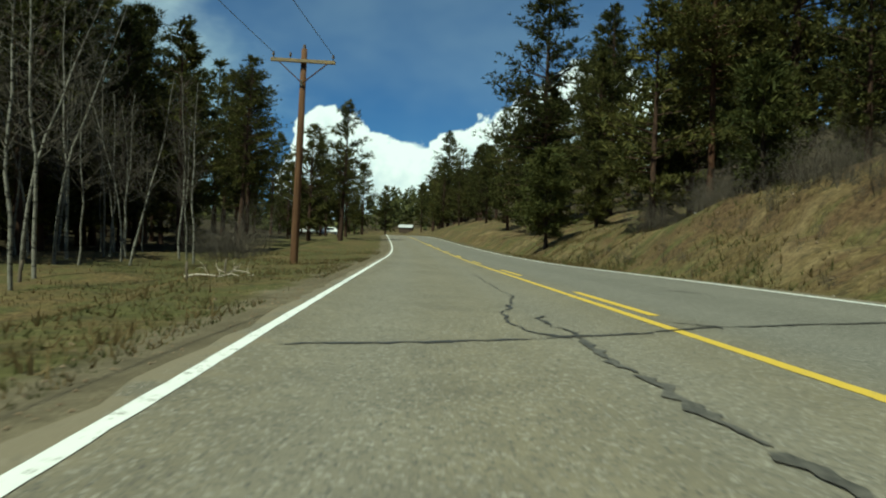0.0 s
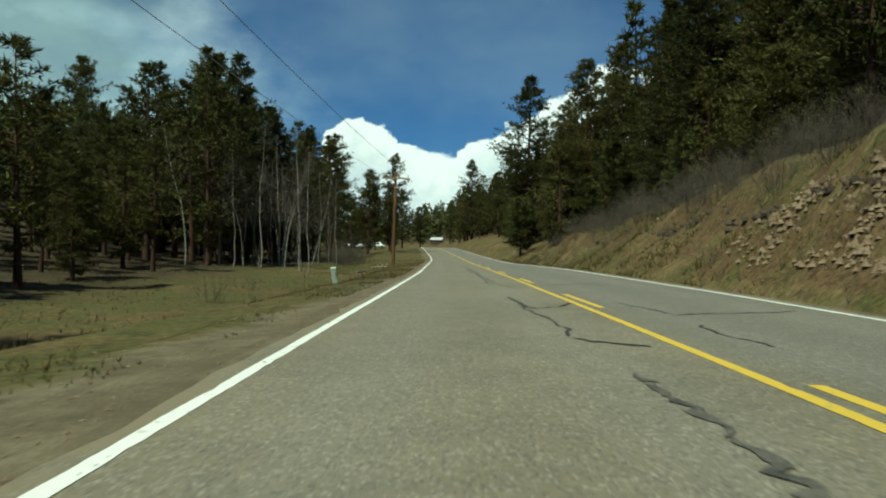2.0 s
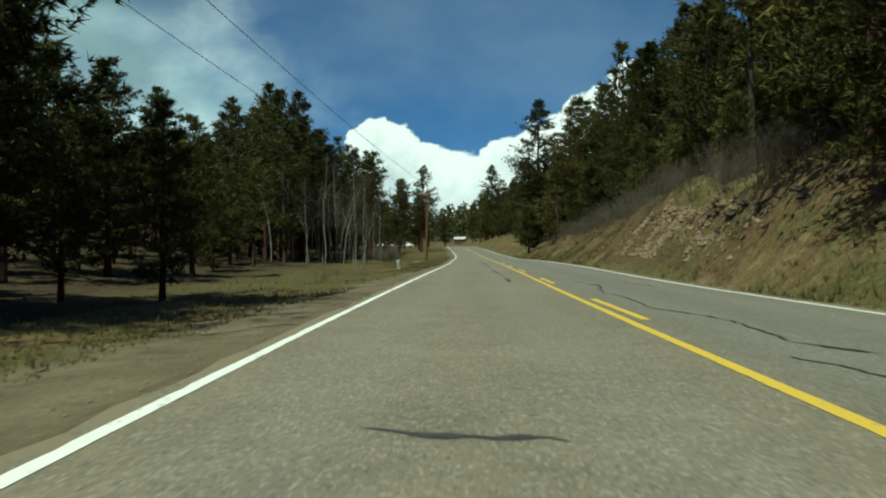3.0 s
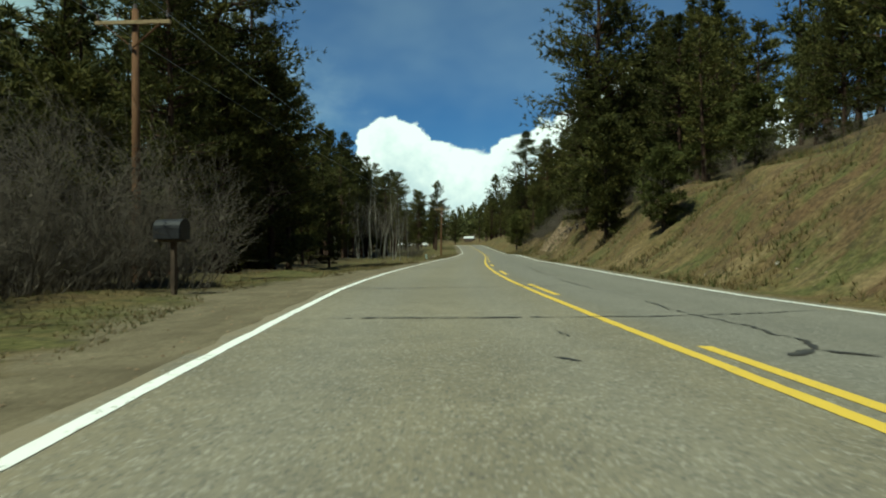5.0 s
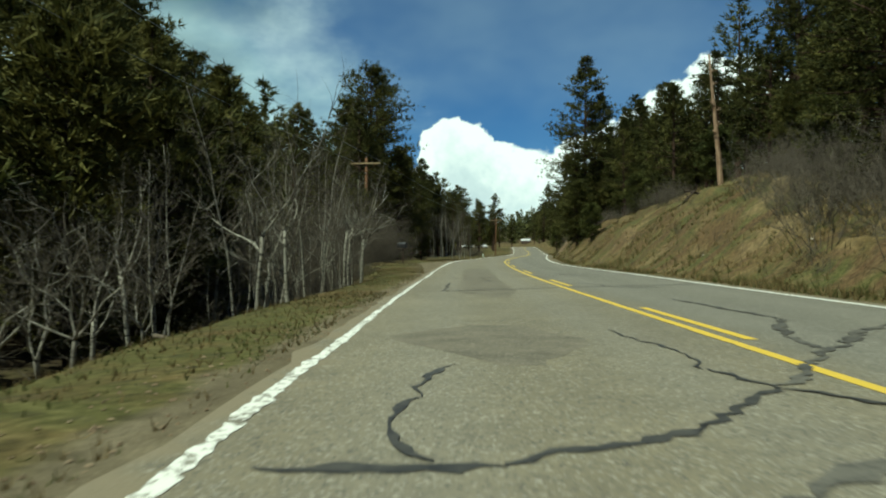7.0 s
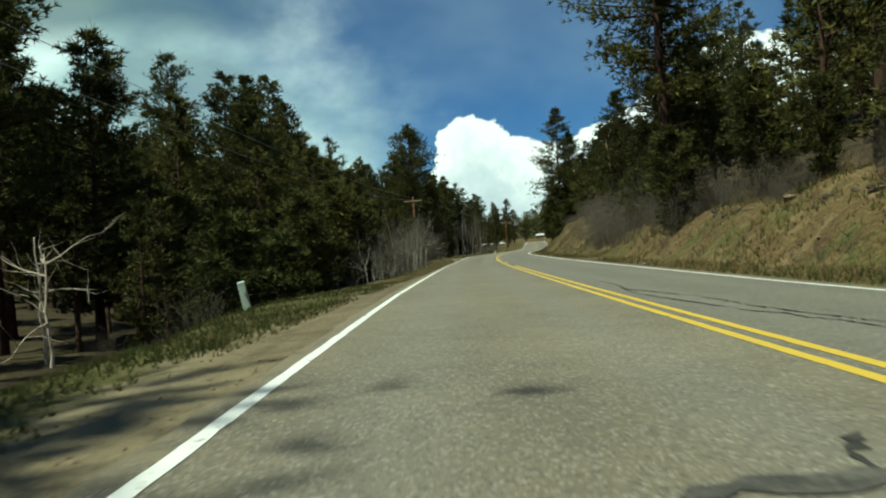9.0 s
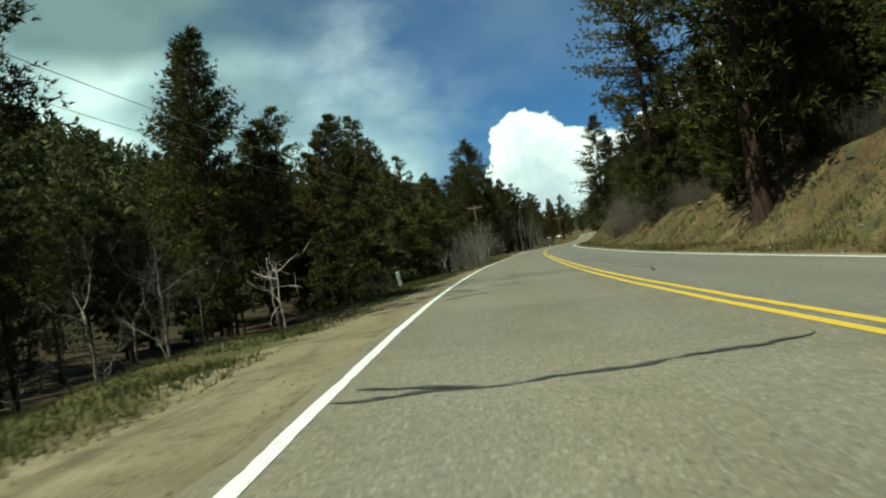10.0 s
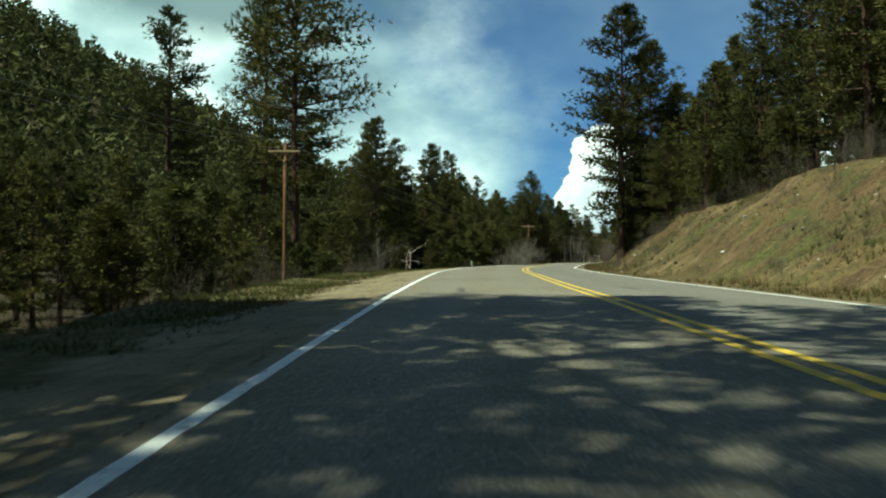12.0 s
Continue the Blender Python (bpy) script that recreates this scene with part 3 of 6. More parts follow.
def solid_line(name, y0, y1, d, w, mat, label, wob=0.004):
    ys = np.concatenate([np.arange(y0, -232, 1.0), np.arange(max(y0, -232), min(y1, 60), 0.16), np.arange(60, y1, 1.0)])
    ys = ys[(ys >= y0) & (ys <= y1)]
    j = wob * wave(ys * 2.1, ys, 0.9)
    nib = np.random.default_rng(int(abs(y0 + d * 10))).gamma(0.45, 0.0045, (2, len(ys)))
    tagged(strip(name, ys, d - w / 2 + j + nib[0], d + w / 2 + j * 0.6 - nib[1], 0.004, mat), label, "road marking", kind="structure")


solid_line("edge_line_marking", -420, -124.5, -LANE, 0.105, WHITE_LINE, "solid white edge line painted on the asphalt")
solid_line("edge_line_marking", -88.0, 260, -LANE, 0.105, WHITE_LINE, "solid white edge line painted on the asphalt")
solid_line("edge_line_marking", -420, 300, LANE, 0.11, WHITE_LINE, "solid white edge line painted on the asphalt")
solid_line("centre_line_marking", -420, 300, 0.0, 0.115, YELLOW_LINE, "solid yellow centre line painted on the asphalt")
solid_line("centre_line_marking", -420, -127, 0.25, 0.115, YELLOW_LINE, "second solid yellow line beside the first")
# broken passing line beside the solid one
for i in range(22):
    a = 72.9 - 10.62 * i + 0.25 * math.sin(i * 2.3)
    if a > -126:
        ys = np.arange(a, a + 4.2, 0.4)
        tagged(strip("centre_dash_marking", ys, 0.19, 0.305, 0.004, YELLOW_LINE), "yellow dash of the broken passing line", "road marking", "yellow passing dashes", "structure")
# the edge line is scoured into fragments past the driveway
y = -124.3
r2 = random.Random(5)
while y < -88.9:
    # nearly whole, then torn to crumbs in two stretches
    torn = -104.5 < y < -100.0 or -95.5 < y < -88.5
    whole = y < -110.5
    ln = r2.uniform(0.06, 0.32) if torn else r2.uniform(0.8, 2.6) if whole else r2.uniform(0.7, 2.4)
    ln = min(ln, -88.2 - y)
    ys = np.linspace(y, y + ln, max(6, int(ln / 0.07)))
    w = 0.105 * (r2.uniform(0.22, 0.75) if torn else r2.uniform(0.75, 1.0))
    s = r2.uniform(-0.025, 0.025) if torn else r2.uniform(-0.01, 0.01)
    tagged(strip("edge_dash_marking", ys, -LANE - w / 2 + s + rng.normal(0, 0.012, len(ys)), -LANE + w / 2 + s + rng.normal(0, 0.012, len(ys)), 0.004, WORN_WHITE), "worn fragment of the white edge line", "road marking", "worn edge line fragments", "structure")
    y += ln + (r2.uniform(0.03, 0.13) if torn else r2.uniform(0.01, 0.05) if whole else r2.uniform(0.02, 0.14))


def seal(y0, d0, y1, d1, w=0.05, wob=0.12, seed=0):
    """A strip of crack sealant that wanders from one place on the road to another."""
    r = np.random.default_rng(seed)
    up = 0.005 + 0.0007 * (seed % 8)
    ln = math.hypot(y1 - y0, d1 - d0)
    n = max(6, int(ln / 0.09))
    t = np.linspace(0, 1, n)
    off = np.cumsum(r.normal(0, 1, n))
    off = (off - np.linspace(off[0], off[-1], n)) * wob / math.sqrt(n) * 1.3
    for _ in range(3):
        off[1:-1] = (off[:-2] + 2 * off[1:-1] + off[2:]) / 4
    off = off * 0.75 + (0.012 + 0.22 * w) * r.normal(0, 1, n)
    ty, td = (y1 - y0) / ln, (d1 - d0) / ln
    py, pd = y0 + (y1 - y0) * t - td * off, d0 + (d1 - d0) * t + ty * off
    # seals laid across the road are broader than those along it
    ww = w * (1 + (2.2 if w < 0.03 else 0.9) * abs(td)) * (0.35 + 1.0 * r.random(n) ** 1.4) * np.minimum(1, 0.25 + 4 * np.minimum(t, 1 - t))
    gy, gd = np.gradient(py), np.gradient(pd)
    g = np.hypot(gy, gd) + 1e-9
    ay, ad, by_, bd = py - gd / g * ww, pd + gy / g * ww, py + gd / g * ww, pd - gy / g * ww
    v = np.concatenate([np.stack([at(ay, ad), ay, level(ay, ad) + up], 1), np.stack([at(by_, bd), by_, level(by_, bd) + up], 1)])
    f = [(i, i + 1, n + i + 1, n + i) for i in range(n - 1) if r.random() > 0.02]
    tagged(mesh_object("crack_seal", v, f, SEAL_WORN if w > 0.03 else SEAL), "dark bitumen seal along a crack in the asphalt", "crack seal", "sealed road cracks", "structure")


def crack(w, *pts):
    """A seal that runs through several places (y, d) on the road."""
    for (a, b), (c, e) in zip(pts, pts[1:]):
        crack.n += 1
        seal(a, b, c, e, w, 0.10, crack.n)


crack.n = 0
FINE, MIDDLE, BROAD = 0.0145, 0.020, 0.046
# the first straight
crack(FINE, (6.4, -3.3), (7.1, -1.36), (7.8, -0.27), (8.3, 0.63), (8.8, 2.6))
crack(BROAD, (7.3, -1.06), (5.6, -1.07), (4.1, -1.05), (3.0, -1.1), (1.2, -0.9))
crack(MIDDLE, (10.9, -1.1), (9.3, -1.44), (7.7, -1.4), (7.2, -1.1))
crack(MIDDLE, (9.1, -1.0), (8.0, -1.13), (7.3, -1.05))
crack(FINE, (8.7, 0.19), (8.1, 0.48))
crack(FINE, (13.9, 1.81), (12.9, 2.14))
crack(FINE, (20.4, -0.9), (13.2, -0.98), (10.9, -1.1))
crack(MIDDLE, (3.0, -0.92), (2.0, -1.26), (0.9, -1.1), (-0.6, -1.25), (-1.4, -1.04))
crack(FINE, (3.0, -0.92), (1.7, -0.85), (0.9, -0.89), (0.1, -1.2), (-0.6, -0.95), (-1.4, -1.04))
crack(FINE, (-2.0, -2.38), (-1.6, -1.65), (-1.5, -1.09))
crack(BROAD, (-1.4, -1.06), (-2.2, -0.99), (-3.6, -1.06), (-4.9, -1.06), (-6.2, -1.02), (-9.1, -0.9))
crack(FINE, (-2.3, 0.3), (-2.1, 1.2))
crack(MIDDLE, (-9.1, -0.95), (-9.8, -1.04), (-11.3, -1.02), (-12.0, -1.12), (-12.8, -1.01), (-13.9, -0.72), (-15.2, -0.6))
crack(MIDDLE, (-9.6, -0.94), (-10.9, -0.82), (-12.0, -0.92))
crack(FINE, (-13.8, 0.2), (-13.0, 2.35))
crack(BROAD, (-19.6, -1.0), (-21.0, -0.96), (-22.1, -0.92), (-22.9, -0.8))
crack(FINE, (-21.3, -0.07), (-22.7, -0.8))
crack(MIDDLE, (-21.9, -1.0), (-25.0, -0.82), (-26.8, -0.91), (-27.1, -0.81), (-27.5, -0.27))
crack(BROAD, (-29.1, -0.84), (-31.0, -0.82), (-33.0, -0.82))
crack(FINE, (-21.0, 0.76), (-23.9, 0.97), (-23.4, 1.86), (-22.9, 3.01))
crack(MIDDLE, (-25.2, 0.91), (-26.6, 0.73), (-27.5, 0.87))
crack(MIDDLE, (-30.2, 0.68), (-31.9, 0.76), (-33.4, 1.11), (-34.8, 1.17), (-36.6, 0.85), (-38.1, 0.9), (-41.8, 0.74))
crack(FINE, (-34.6, 0.78), (-33.7, 1.36))
crack(FINE, (-31.1, 2.13), (-30.9, 2.77))
crack(FINE, (-33.5, 1.97), (-33.7, 2.56), (-35.0, 2.42))
crack(MIDDLE, (-41.8, 0.74), (-43.7, 1.18), (-46.0, 1.01), (-46.8, 1.39))
crack(MIDDLE, (-47.0, 0.6), (-48.6, 1.0))
crack(FINE, (-49.5, -2.35), (-49.7, -1.4))
# by the driveway and along the thicket
crack(FINE, (-53.1, 1.78), (-60.0, 1.6), (-66.1, 1.41))
crack(MIDDLE, (-68.9, 1.35), (-73.7, 1.27))
crack(FINE, (-74.7, -3.43), (-73.0, -0.29), (-72.4, 1.0))
crack(FINE, (-80.4, -3.05), (-79.9, -0.31), (-79.5, 1.07), (-78.4, 2.96))
crack(MIDDLE, (-76.8, 1.35), (-79.1, 1.18), (-80.4, 1.27), (-81.7, 1.24), (-82.5, 1.03), (-82.9, 0.66))
crack(MIDDLE, (-82.5, 1.03), (-82.9, 1.3))
crack(FINE, (-81.3, -0.73), (-81.9, -0.74))
crack(FINE, (-83.1, -1.04), (-83.3, -0.9))
crack(FINE, (-89.4, -3.16), (-89.7, -2.22), (-89.0, -0.11), (-88.5, 0.72), (-88.0, 2.63))
crack(FINE, (-86.5, 1.6), (-90.5, 1.1))
crack(MIDDLE, (-101.8, -3.3), (-101.4, -1.95), (-100.7, -0.94), (-100.2, -0.07), (-99.9, 0.34), (-99.5, 0.85), (-98.9, 1.34), (-98.4, 2.2))
crack(FINE, (-99.8, -0.74), (-100.7, -1.03))
crack(MIDDLE, (-99.9, 0.34), (-100.7, 0.2), (-101.9, 0.4))
crack(MIDDLE, (-94.2, 0.8), (-96.3, 0.93), (-97.6, 1.13), (-98.9, 1.3))
crack(MIDDLE, (-102.2, -1.65), (-102.9, -1.63), (-103.6, -1.57), (-104.6, -1.5))
crack(MIDDLE, (-109.9, -3.31), (-109.1, -1.55), (-108.1, -0.04), (-107.8, 0.87), (-107.2, 2.09), (-106.9, 3.2))
crack(MIDDLE, (-105.2, -2.64), (-107.8, -2.62), (-109.6, -2.72))
crack(MIDDLE, (-105.4, 0.7), (-107.0, 1.12), (-107.8, 0.87))
crack(MIDDLE, (-123.1, -3.25), (-122.9, -2.29), (-122.1, -1.32), (-121.0, -0.58))
crack(BROAD, (-121.0, -0.58), (-119.5, 0.34), (-118.7, 0.91), (-116.8, 2.21), (-115.8, 3.0))
crack(MIDDLE, (-122.9, -2.59), (-122.4, -2.78), (-121.6, -2.68), (-120.3, -2.5))
crack(MIDDLE, (-117.6, -0.87), (-119.5, -0.66), (-120.3, -0.76), (-121.0, -0.58), (-122.2, 0.3))
crack(BROAD, (-112.4, 1.18), (-116.2, 1.38), (-118.0, 0.67), (-119.1, 0.54))
crack(BROAD, (-123.9, -2.2), (-123.1, -1.3), (-122.6, -0.82), (-121.6, 0.2))
crack(FINE, (-108.5, 0.95), (-108.0, 2.38))
# the lower bend
crack(BROAD, (-162.6, -2.6), (-162.1, -1.62), (-161.8, -0.83), (-161.4, 0.3))
crack(MIDDLE, (-161.2, -0.71), (-161.5, -0.88), (-161.9, -0.95))
crack(MIDDLE, (-146.8, 0.8), (-151.9, 0.55), (-155.2, 0.91), (-157.6, 1.26), (-162.0, 1.0))
crack(MIDDLE, (-150.2, 0.68), (-152.8, 1.1), (-158.5, 1.6))
crack(FINE, (-163.3, -3.4), (-163.0, -1.78), (-162.7, -0.28), (-161.8, 0.41), (-162.0, 2.88))
crack(MIDDLE, (-164.1, 0.96), (-165.1, 1.25), (-166.2, 1.14), (-167.4, 0.95))
crack(FINE, (-165.2, -1.9), (-165.7, -1.83), (-166.4, -1.79))
crack(FINE, (-179.4, -3.46), (-179.2, -2.34), (-178.7, -1.27), (-178.1, -0.28))
crack(FINE, (-179.0, -3.37), (-179.2, -2.48))
crack(MIDDLE, (-191.8, -3.5), (-191.6, -2.51), (-191.4, -1.97))
crack(MIDDLE, (-190.0, -1.93), (-190.5, -1.98), (-191.2, -2.01))
crack(BROAD, (-187.1, -1.8), (-188.4, -2.13), (-189.8, -2.0), (-190.9, -2.27), (-191.5, -2.34))
crack(MIDDLE, (-191.2, -2.01), (-191.0, -1.36), (-190.3, -0.57), (-189.6, 0.4))
crack(MIDDLE, (-191.6, -2.27), (-192.0, -2.34), (-192.6, -2.26))
crack(BROAD, (-177.0, 1.08), (-180.1, 1.2), (-183.2, 0.86), (-186.4, 1.26))
crack(FINE, (-179.5, 1.93), (-179.2, 2.97))
crack(BROAD, (-187.2, 0.58), (-192.1, 0.84), (-191.4, 1.88))
crack(BROAD, (-193.8, 0.73), (-196.2, 0.69), (-195.8, 1.38), (-195.1, 2.36))
crack(FINE, (-199.4, -3.05), (-198.4, -1.91), (-197.3, -0.08))
crack(FINE, (-207.3, -3.32), (-206.7, -2.01), (-205.6, -0.36))
crack(BROAD, (-211.9, -2.39), (-212.4, -2.25), (-212.8, -2.35), (-213.3, -2.22))
crack(FINE, (-208.7, -1.06), (-209.3, -1.12))
crack(FINE, (-204.7, 0.7), (-203.8, 2.06), (-203.1, 3.03))
crack(MIDDLE, (-205.7, 0.78), (-208.2, 1.1), (-211.0, 1.4))


def patch(y0, y1, d0, d1, label):
    ys = np.arange(y0, y1, 0.3)
    j = 0.07 * wave(ys * 1.7, ys, 0.8) + 0.018 * np.random.default_rng(4).normal(0, 1, len(ys))
    end = np.minimum(1, np.minimum(ys - y0, y1 - ys) / 1.8 + 0.12)
    m = (d0 + d1) / 2 + 0.25 * (1 - end)
    ob = strip("road_patch", ys, m + (d0 - m) * end + j, m + (d1 - m) * end - j[::-1], 0.0025, PATCH)
    tagged(ob, label, "road patch", kind="structure")


patch(-112.0, -89.9, -2.3, -1.2, "darker coarse patch laid over the lane")
patch(-120.3, -117.0, -3.1, -1.2, "darker coarse patch laid over the lane")

# ======== trees ========


def limb(rng, start, ang, length, rise, bend, n=5):
    pts = []
    for i in range(n):
        t = i / (n - 1)
        r = length * t
        a = ang + bend * t
        pts.append((start[0] + math.cos(a) * r, start[1] + math.sin(a) * r, start[2] + rise * r + 0.10 * length * t * t + rng.normal(0, 0.02) * length * (i > 0)))
    return pts


def build_pine(seed, h, base, radius, needle=NEEDLES, bark=BARK_PINE, dense=1.0, open_=0.5, r0=None, tip=0.35, tuft=0.34, per=8, thin=0.10):
    """A pine: tapered trunk, whorled limbs, needle tufts gathered in pads on the outer limbs."""
    rng = np.random.default_rng(seed)
    name, label = ("pine_sapling", "bushy young pine branched low to the ground") if h < 9 else ("fir_tree", "dense dark conifer branched low to the ground") if base < 2 else ("pine_tree", "dark green ponderosa pine with an open crown")
    e = thing(name, label, "tree", name.split("_")[0] + " trees of the forest")
    tb = Tubes()
    r0 = r0 or 0.013 * h + 0.05
    lean = rng.normal(0, 0.012, 2)
    zs = np.linspace(0, 1, 9)
    sway = np.cumsum(rng.normal(0, 0.012, (9, 2)), 0)
    trunk = [(lean[0] * h * z + sway[i, 0] * h * 0.12, lean[1] * h * z + sway[i, 1] * h * 0.12, h * z - (0.25 if i == 0 else 0)) for i, z in enumerate(zs)]
    tb.add(trunk, [r0 * (1.25 if i == 0 else 1) * (1 - 0.93 * z) for i, z in enumerate(zs)], 8)

    def axis(z):
        i = min(int(z / h * 8), 7)
        t = z / h * 8 - i
        return [trunk[i][k] * (1 - t) + trunk[i + 1][k] * t for k in (0, 1)]

    cen, dirs, core, cdir = [], [], [], []
    z = base
    # some bare dead stubs under the crown
    for _ in range(int(rng.integers(4, 9))):
        zz = rng.uniform(base * 0.45, base)
        x, y = axis(zz)
        a = rng.uniform(0, 6.28)
        tb.add(limb(rng, (x, y, zz), a, rng.uniform(0.5, 1.6), -0.05, 0.2, 3), [0.03, 0.02, 0.008], 3)
    step = 0.36 * (tuft / 0.40) ** 0.8 / dense * (h / 18) ** 0.5
    bulge = rng.uniform(0.28, 0.5)
    while z < h * 0.985:
        q = (z - base) / (h - base)
        prof = (min(1, (q + 0.10) / bulge) ** 0.6) * (1 - max(0, (q - bulge) / (1 - bulge)) ** (1.35 + tip)) * 1.0
        x, y = axis(z)
        for _ in range(int(rng.integers(2, 4))):
            if rng.random() < open_ * 0.32:
                continue
            ln = radius * prof * rng.uniform(0.55, 1.18) + 0.25
            a = rng.uniform(0, 6.28)
            rise = 0.05 + 0.55 * q + rng.normal(0, 0.12) - 0.15 * (1 - q)
            pts = limb(rng, (x, y, z), a, ln, rise, rng.normal(0, 0.25))
            rr = min(r0 * 0.34, 0.018 * ln + 0.012)
            tb.add(pts[::2], [rr, rr * 0.6, 0.008], 3)
            n = max(3, int((4 + 5.0 * ln) * dense * (0.40 / tuft) ** 1.1))
            t = rng.uniform(0.38, 1.04, n) if ln > 1 else rng.uniform(0.2, 1.05, n)
            p = np.array(pts)
            i = np.clip((t * 4).astype(int), 0, 3)
            f = (t * 4 - i)[:, None]
            c = p[i] * (1 - f) + p[i + 1] * f
            side = rng.normal(0, 1, (n, 3)) * np.array([0.17, 0.17, 0.07]) * (0.5 + ln * 0.55)
            c = c + side
            out = np.stack([np.full(n, math.cos(a)), np.full(n, math.sin(a)), np.full(n, 0.75)], 1) * 0.6
            m = 11
            tt = rng.uniform(0.25, 0.95, m)[:, None]
            core.append(p[0] * (1 - tt) + p[-1] * tt + rng.normal(0, 0.12, (m, 3)))
            cdir.append(np.tile([math.cos(a), math.sin(a), 0.25], (m, 1)))
            cen.append(c)
            dirs.append(out + side * 1.2)
        z += step * rng.uniform(0.6, 1.4)
    # leader
    k = 8
    cen.append(np.array([[*axis(h * 0.97), h * 0.97]]).repeat(k, 0) + rng.normal(0, 0.12, (k, 3)))
    dirs.append(np.tile([0, 0, 1.0], (k, 1)))
    cen, dirs = np.concatenate(cen), np.concatenate(dirs)
    dirs /= np.linalg.norm(dirs, axis=1, keepdims=True)
    v, f = blades(cen, dirs, per, tuft, tuft * thin, 0.62, rng)
    v2, f2 = blades(np.concatenate(core), np.concatenate(cdir), 1, 0.62, 0.055, 0.55, rng)
    v, f = np.concatenate([v, v2]), np.concatenate([f, f2 + len(v)])
    tb.make("trunk", bark, e)
    mesh_object("crown", v, f, needle, e)
    return e


def branchy(tb, rng, p, d, length, r, depth, sides=4, up=0.25):
    n = 4 if depth else 3
    pts, q, dd = [p], Vector(p), Vector(d).normalized()
    for i in range(n):
        dd = (dd + Vector(rng.normal(0, 0.16, 3)) + Vector((0, 0, up * 0.25))).normalized()
        q = q + dd * (length / n)
        pts.append(tuple(q))
    tb.add(pts, [r * (1 - 0.8 * i / n) for i in range(n + 1)], sides)
    if depth:
        for _ in range(int(rng.integers(2, 5))):
            i = int(rng.integers(1, n + 1))
            nd = (dd + Vector(rng.normal(0, 0.62, 3))).normalized()
            branchy(tb, rng, pts[i], nd, length * rng.uniform(0.4, 0.75), r * 0.5, depth - 1, 3, up)
    return pts


def build_aspen(seed, h, fork=False):
    rng = np.random.default_rng(seed)
    e = thing("aspen_tree", "bare pale-barked aspen with thin grey twigs", "tree", "bare aspens")
    tb, tw = Tubes(), Tubes()
    r0 = 0.0050 * h + 0.018
    n = 9
    p, d = Vector((0, 0, -0.2)), Vector((rng.normal(0, 0.07), rng.normal(0, 0.07), 1))
    pts = [tuple(p)]
    for i in range(n):
        d = (d + Vector((rng.normal(0, 0.085), rng.normal(0, 0.085), 0.06))).normalized()
        p = p + d * (h / n)
        pts.append(tuple(p))
    tb.add(pts, [r0 * (1 - 0.9 * i / n) for i in range(n + 1)], 7)
    for i in range(int(20 + 1.6 * h)):
        t = rng.uniform(0.33, 0.98)
        k = min(int(t * n), n - 1)
        q = Vector(pts[k]).lerp(Vector(pts[k + 1]), t * n - k)
        a = rng.uniform(0, 6.28)
        dd = Vector((math.cos(a), math.sin(a), rng.uniform(0.35, 1.3)))
        branchy(tb if i < 5 and fork else tw, rng, tuple(q), dd, h * (1.06 - t) * rng.uniform(0.18, 0.36) + 0.4, r0 * 0.30 * (1.15 - t) + 0.006, 1)
    tb.make("trunk", BARK_ASPEN, e)
    tw.make("twig_mass", BARK_TWIG, e)
    return e


def build_crooked(seed, h, fork, limbs=4, bark=BARK_ASPEN):
    """A stunted aspen: a short mottled trunk that breaks into a few bent limbs."""
    rng = np.random.default_rng(seed)
    e = thing("aspen_tree", "stunted leafless aspen with mottled pale bark and bent limbs", "tree", "stunted aspens")
    tb, tw = Tubes(), Tubes()
    r0 = 0.0105 * h + 0.014
    p, d = Vector((0, 0, -0.25)), Vector((rng.normal(0, 0.10), rng.normal(0, 0.10), 1)).normalized()
    pts = [tuple(p)]
    for i in range(5):
        d = (d + Vector((rng.normal(0, 0.07), rng.normal(0, 0.07), 0.03))).normalized()
        p = p + d * (h * fork / 5)
        pts.append(tuple(p))
    tb.add(pts, [r0 * (1 - 0.30 * i / 5) for i in range(6)], 8)
    for i in range(limbs):
        a = 6.28 * i / limbs + rng.uniform(-0.6, 0.6)
        start = pts[-1] if i < limbs - 1 else pts[-2]
        dd = Vector((math.cos(a) * 0.75, math.sin(a) * 0.75, rng.uniform(0.45, 1.1))).normalized()
        q, way, r = Vector(start), dd, r0 * rng.uniform(0.42, 0.62)
        arm = [tuple(q)]
        n = 6
        ln = h * (1 - fork) * rng.uniform(0.75, 1.15)
        for j in range(n):
            way = (way + Vector(rng.normal(0, 0.26, 3)) + Vector((0, 0, 0.17))).normalized()
            q = q + way * (ln / n)
            arm.append(tuple(q))
        tb.add(arm, [r * (1 - 0.85 * j / n) for j in range(n + 1)], 6)
        for j in range(1, n + 1):
            for _ in range(3):
                side = (way + Vector(rng.normal(0, 0.8, 3)) + Vector((0, 0, 0.25))).normalized()
                branchy(tb if rng.random() < 0.2 else tw, rng, arm[j], side, ln * rng.uniform(0.18, 0.42), r * 0.32, 1, 4)
    for _ in range(7):
        k = int(rng.integers(2, 6))
        a = rng.uniform(0, 6.28)
        branchy(tw, rng, pts[k], (math.cos(a), math.sin(a), 0.5), h * rng.uniform(0.08, 0.2), r0 * 0.16, 1, 3)
    tb.make("trunk", bark, e)
    tw.make("twig_mass", BARK_TWIG, e)
    return e


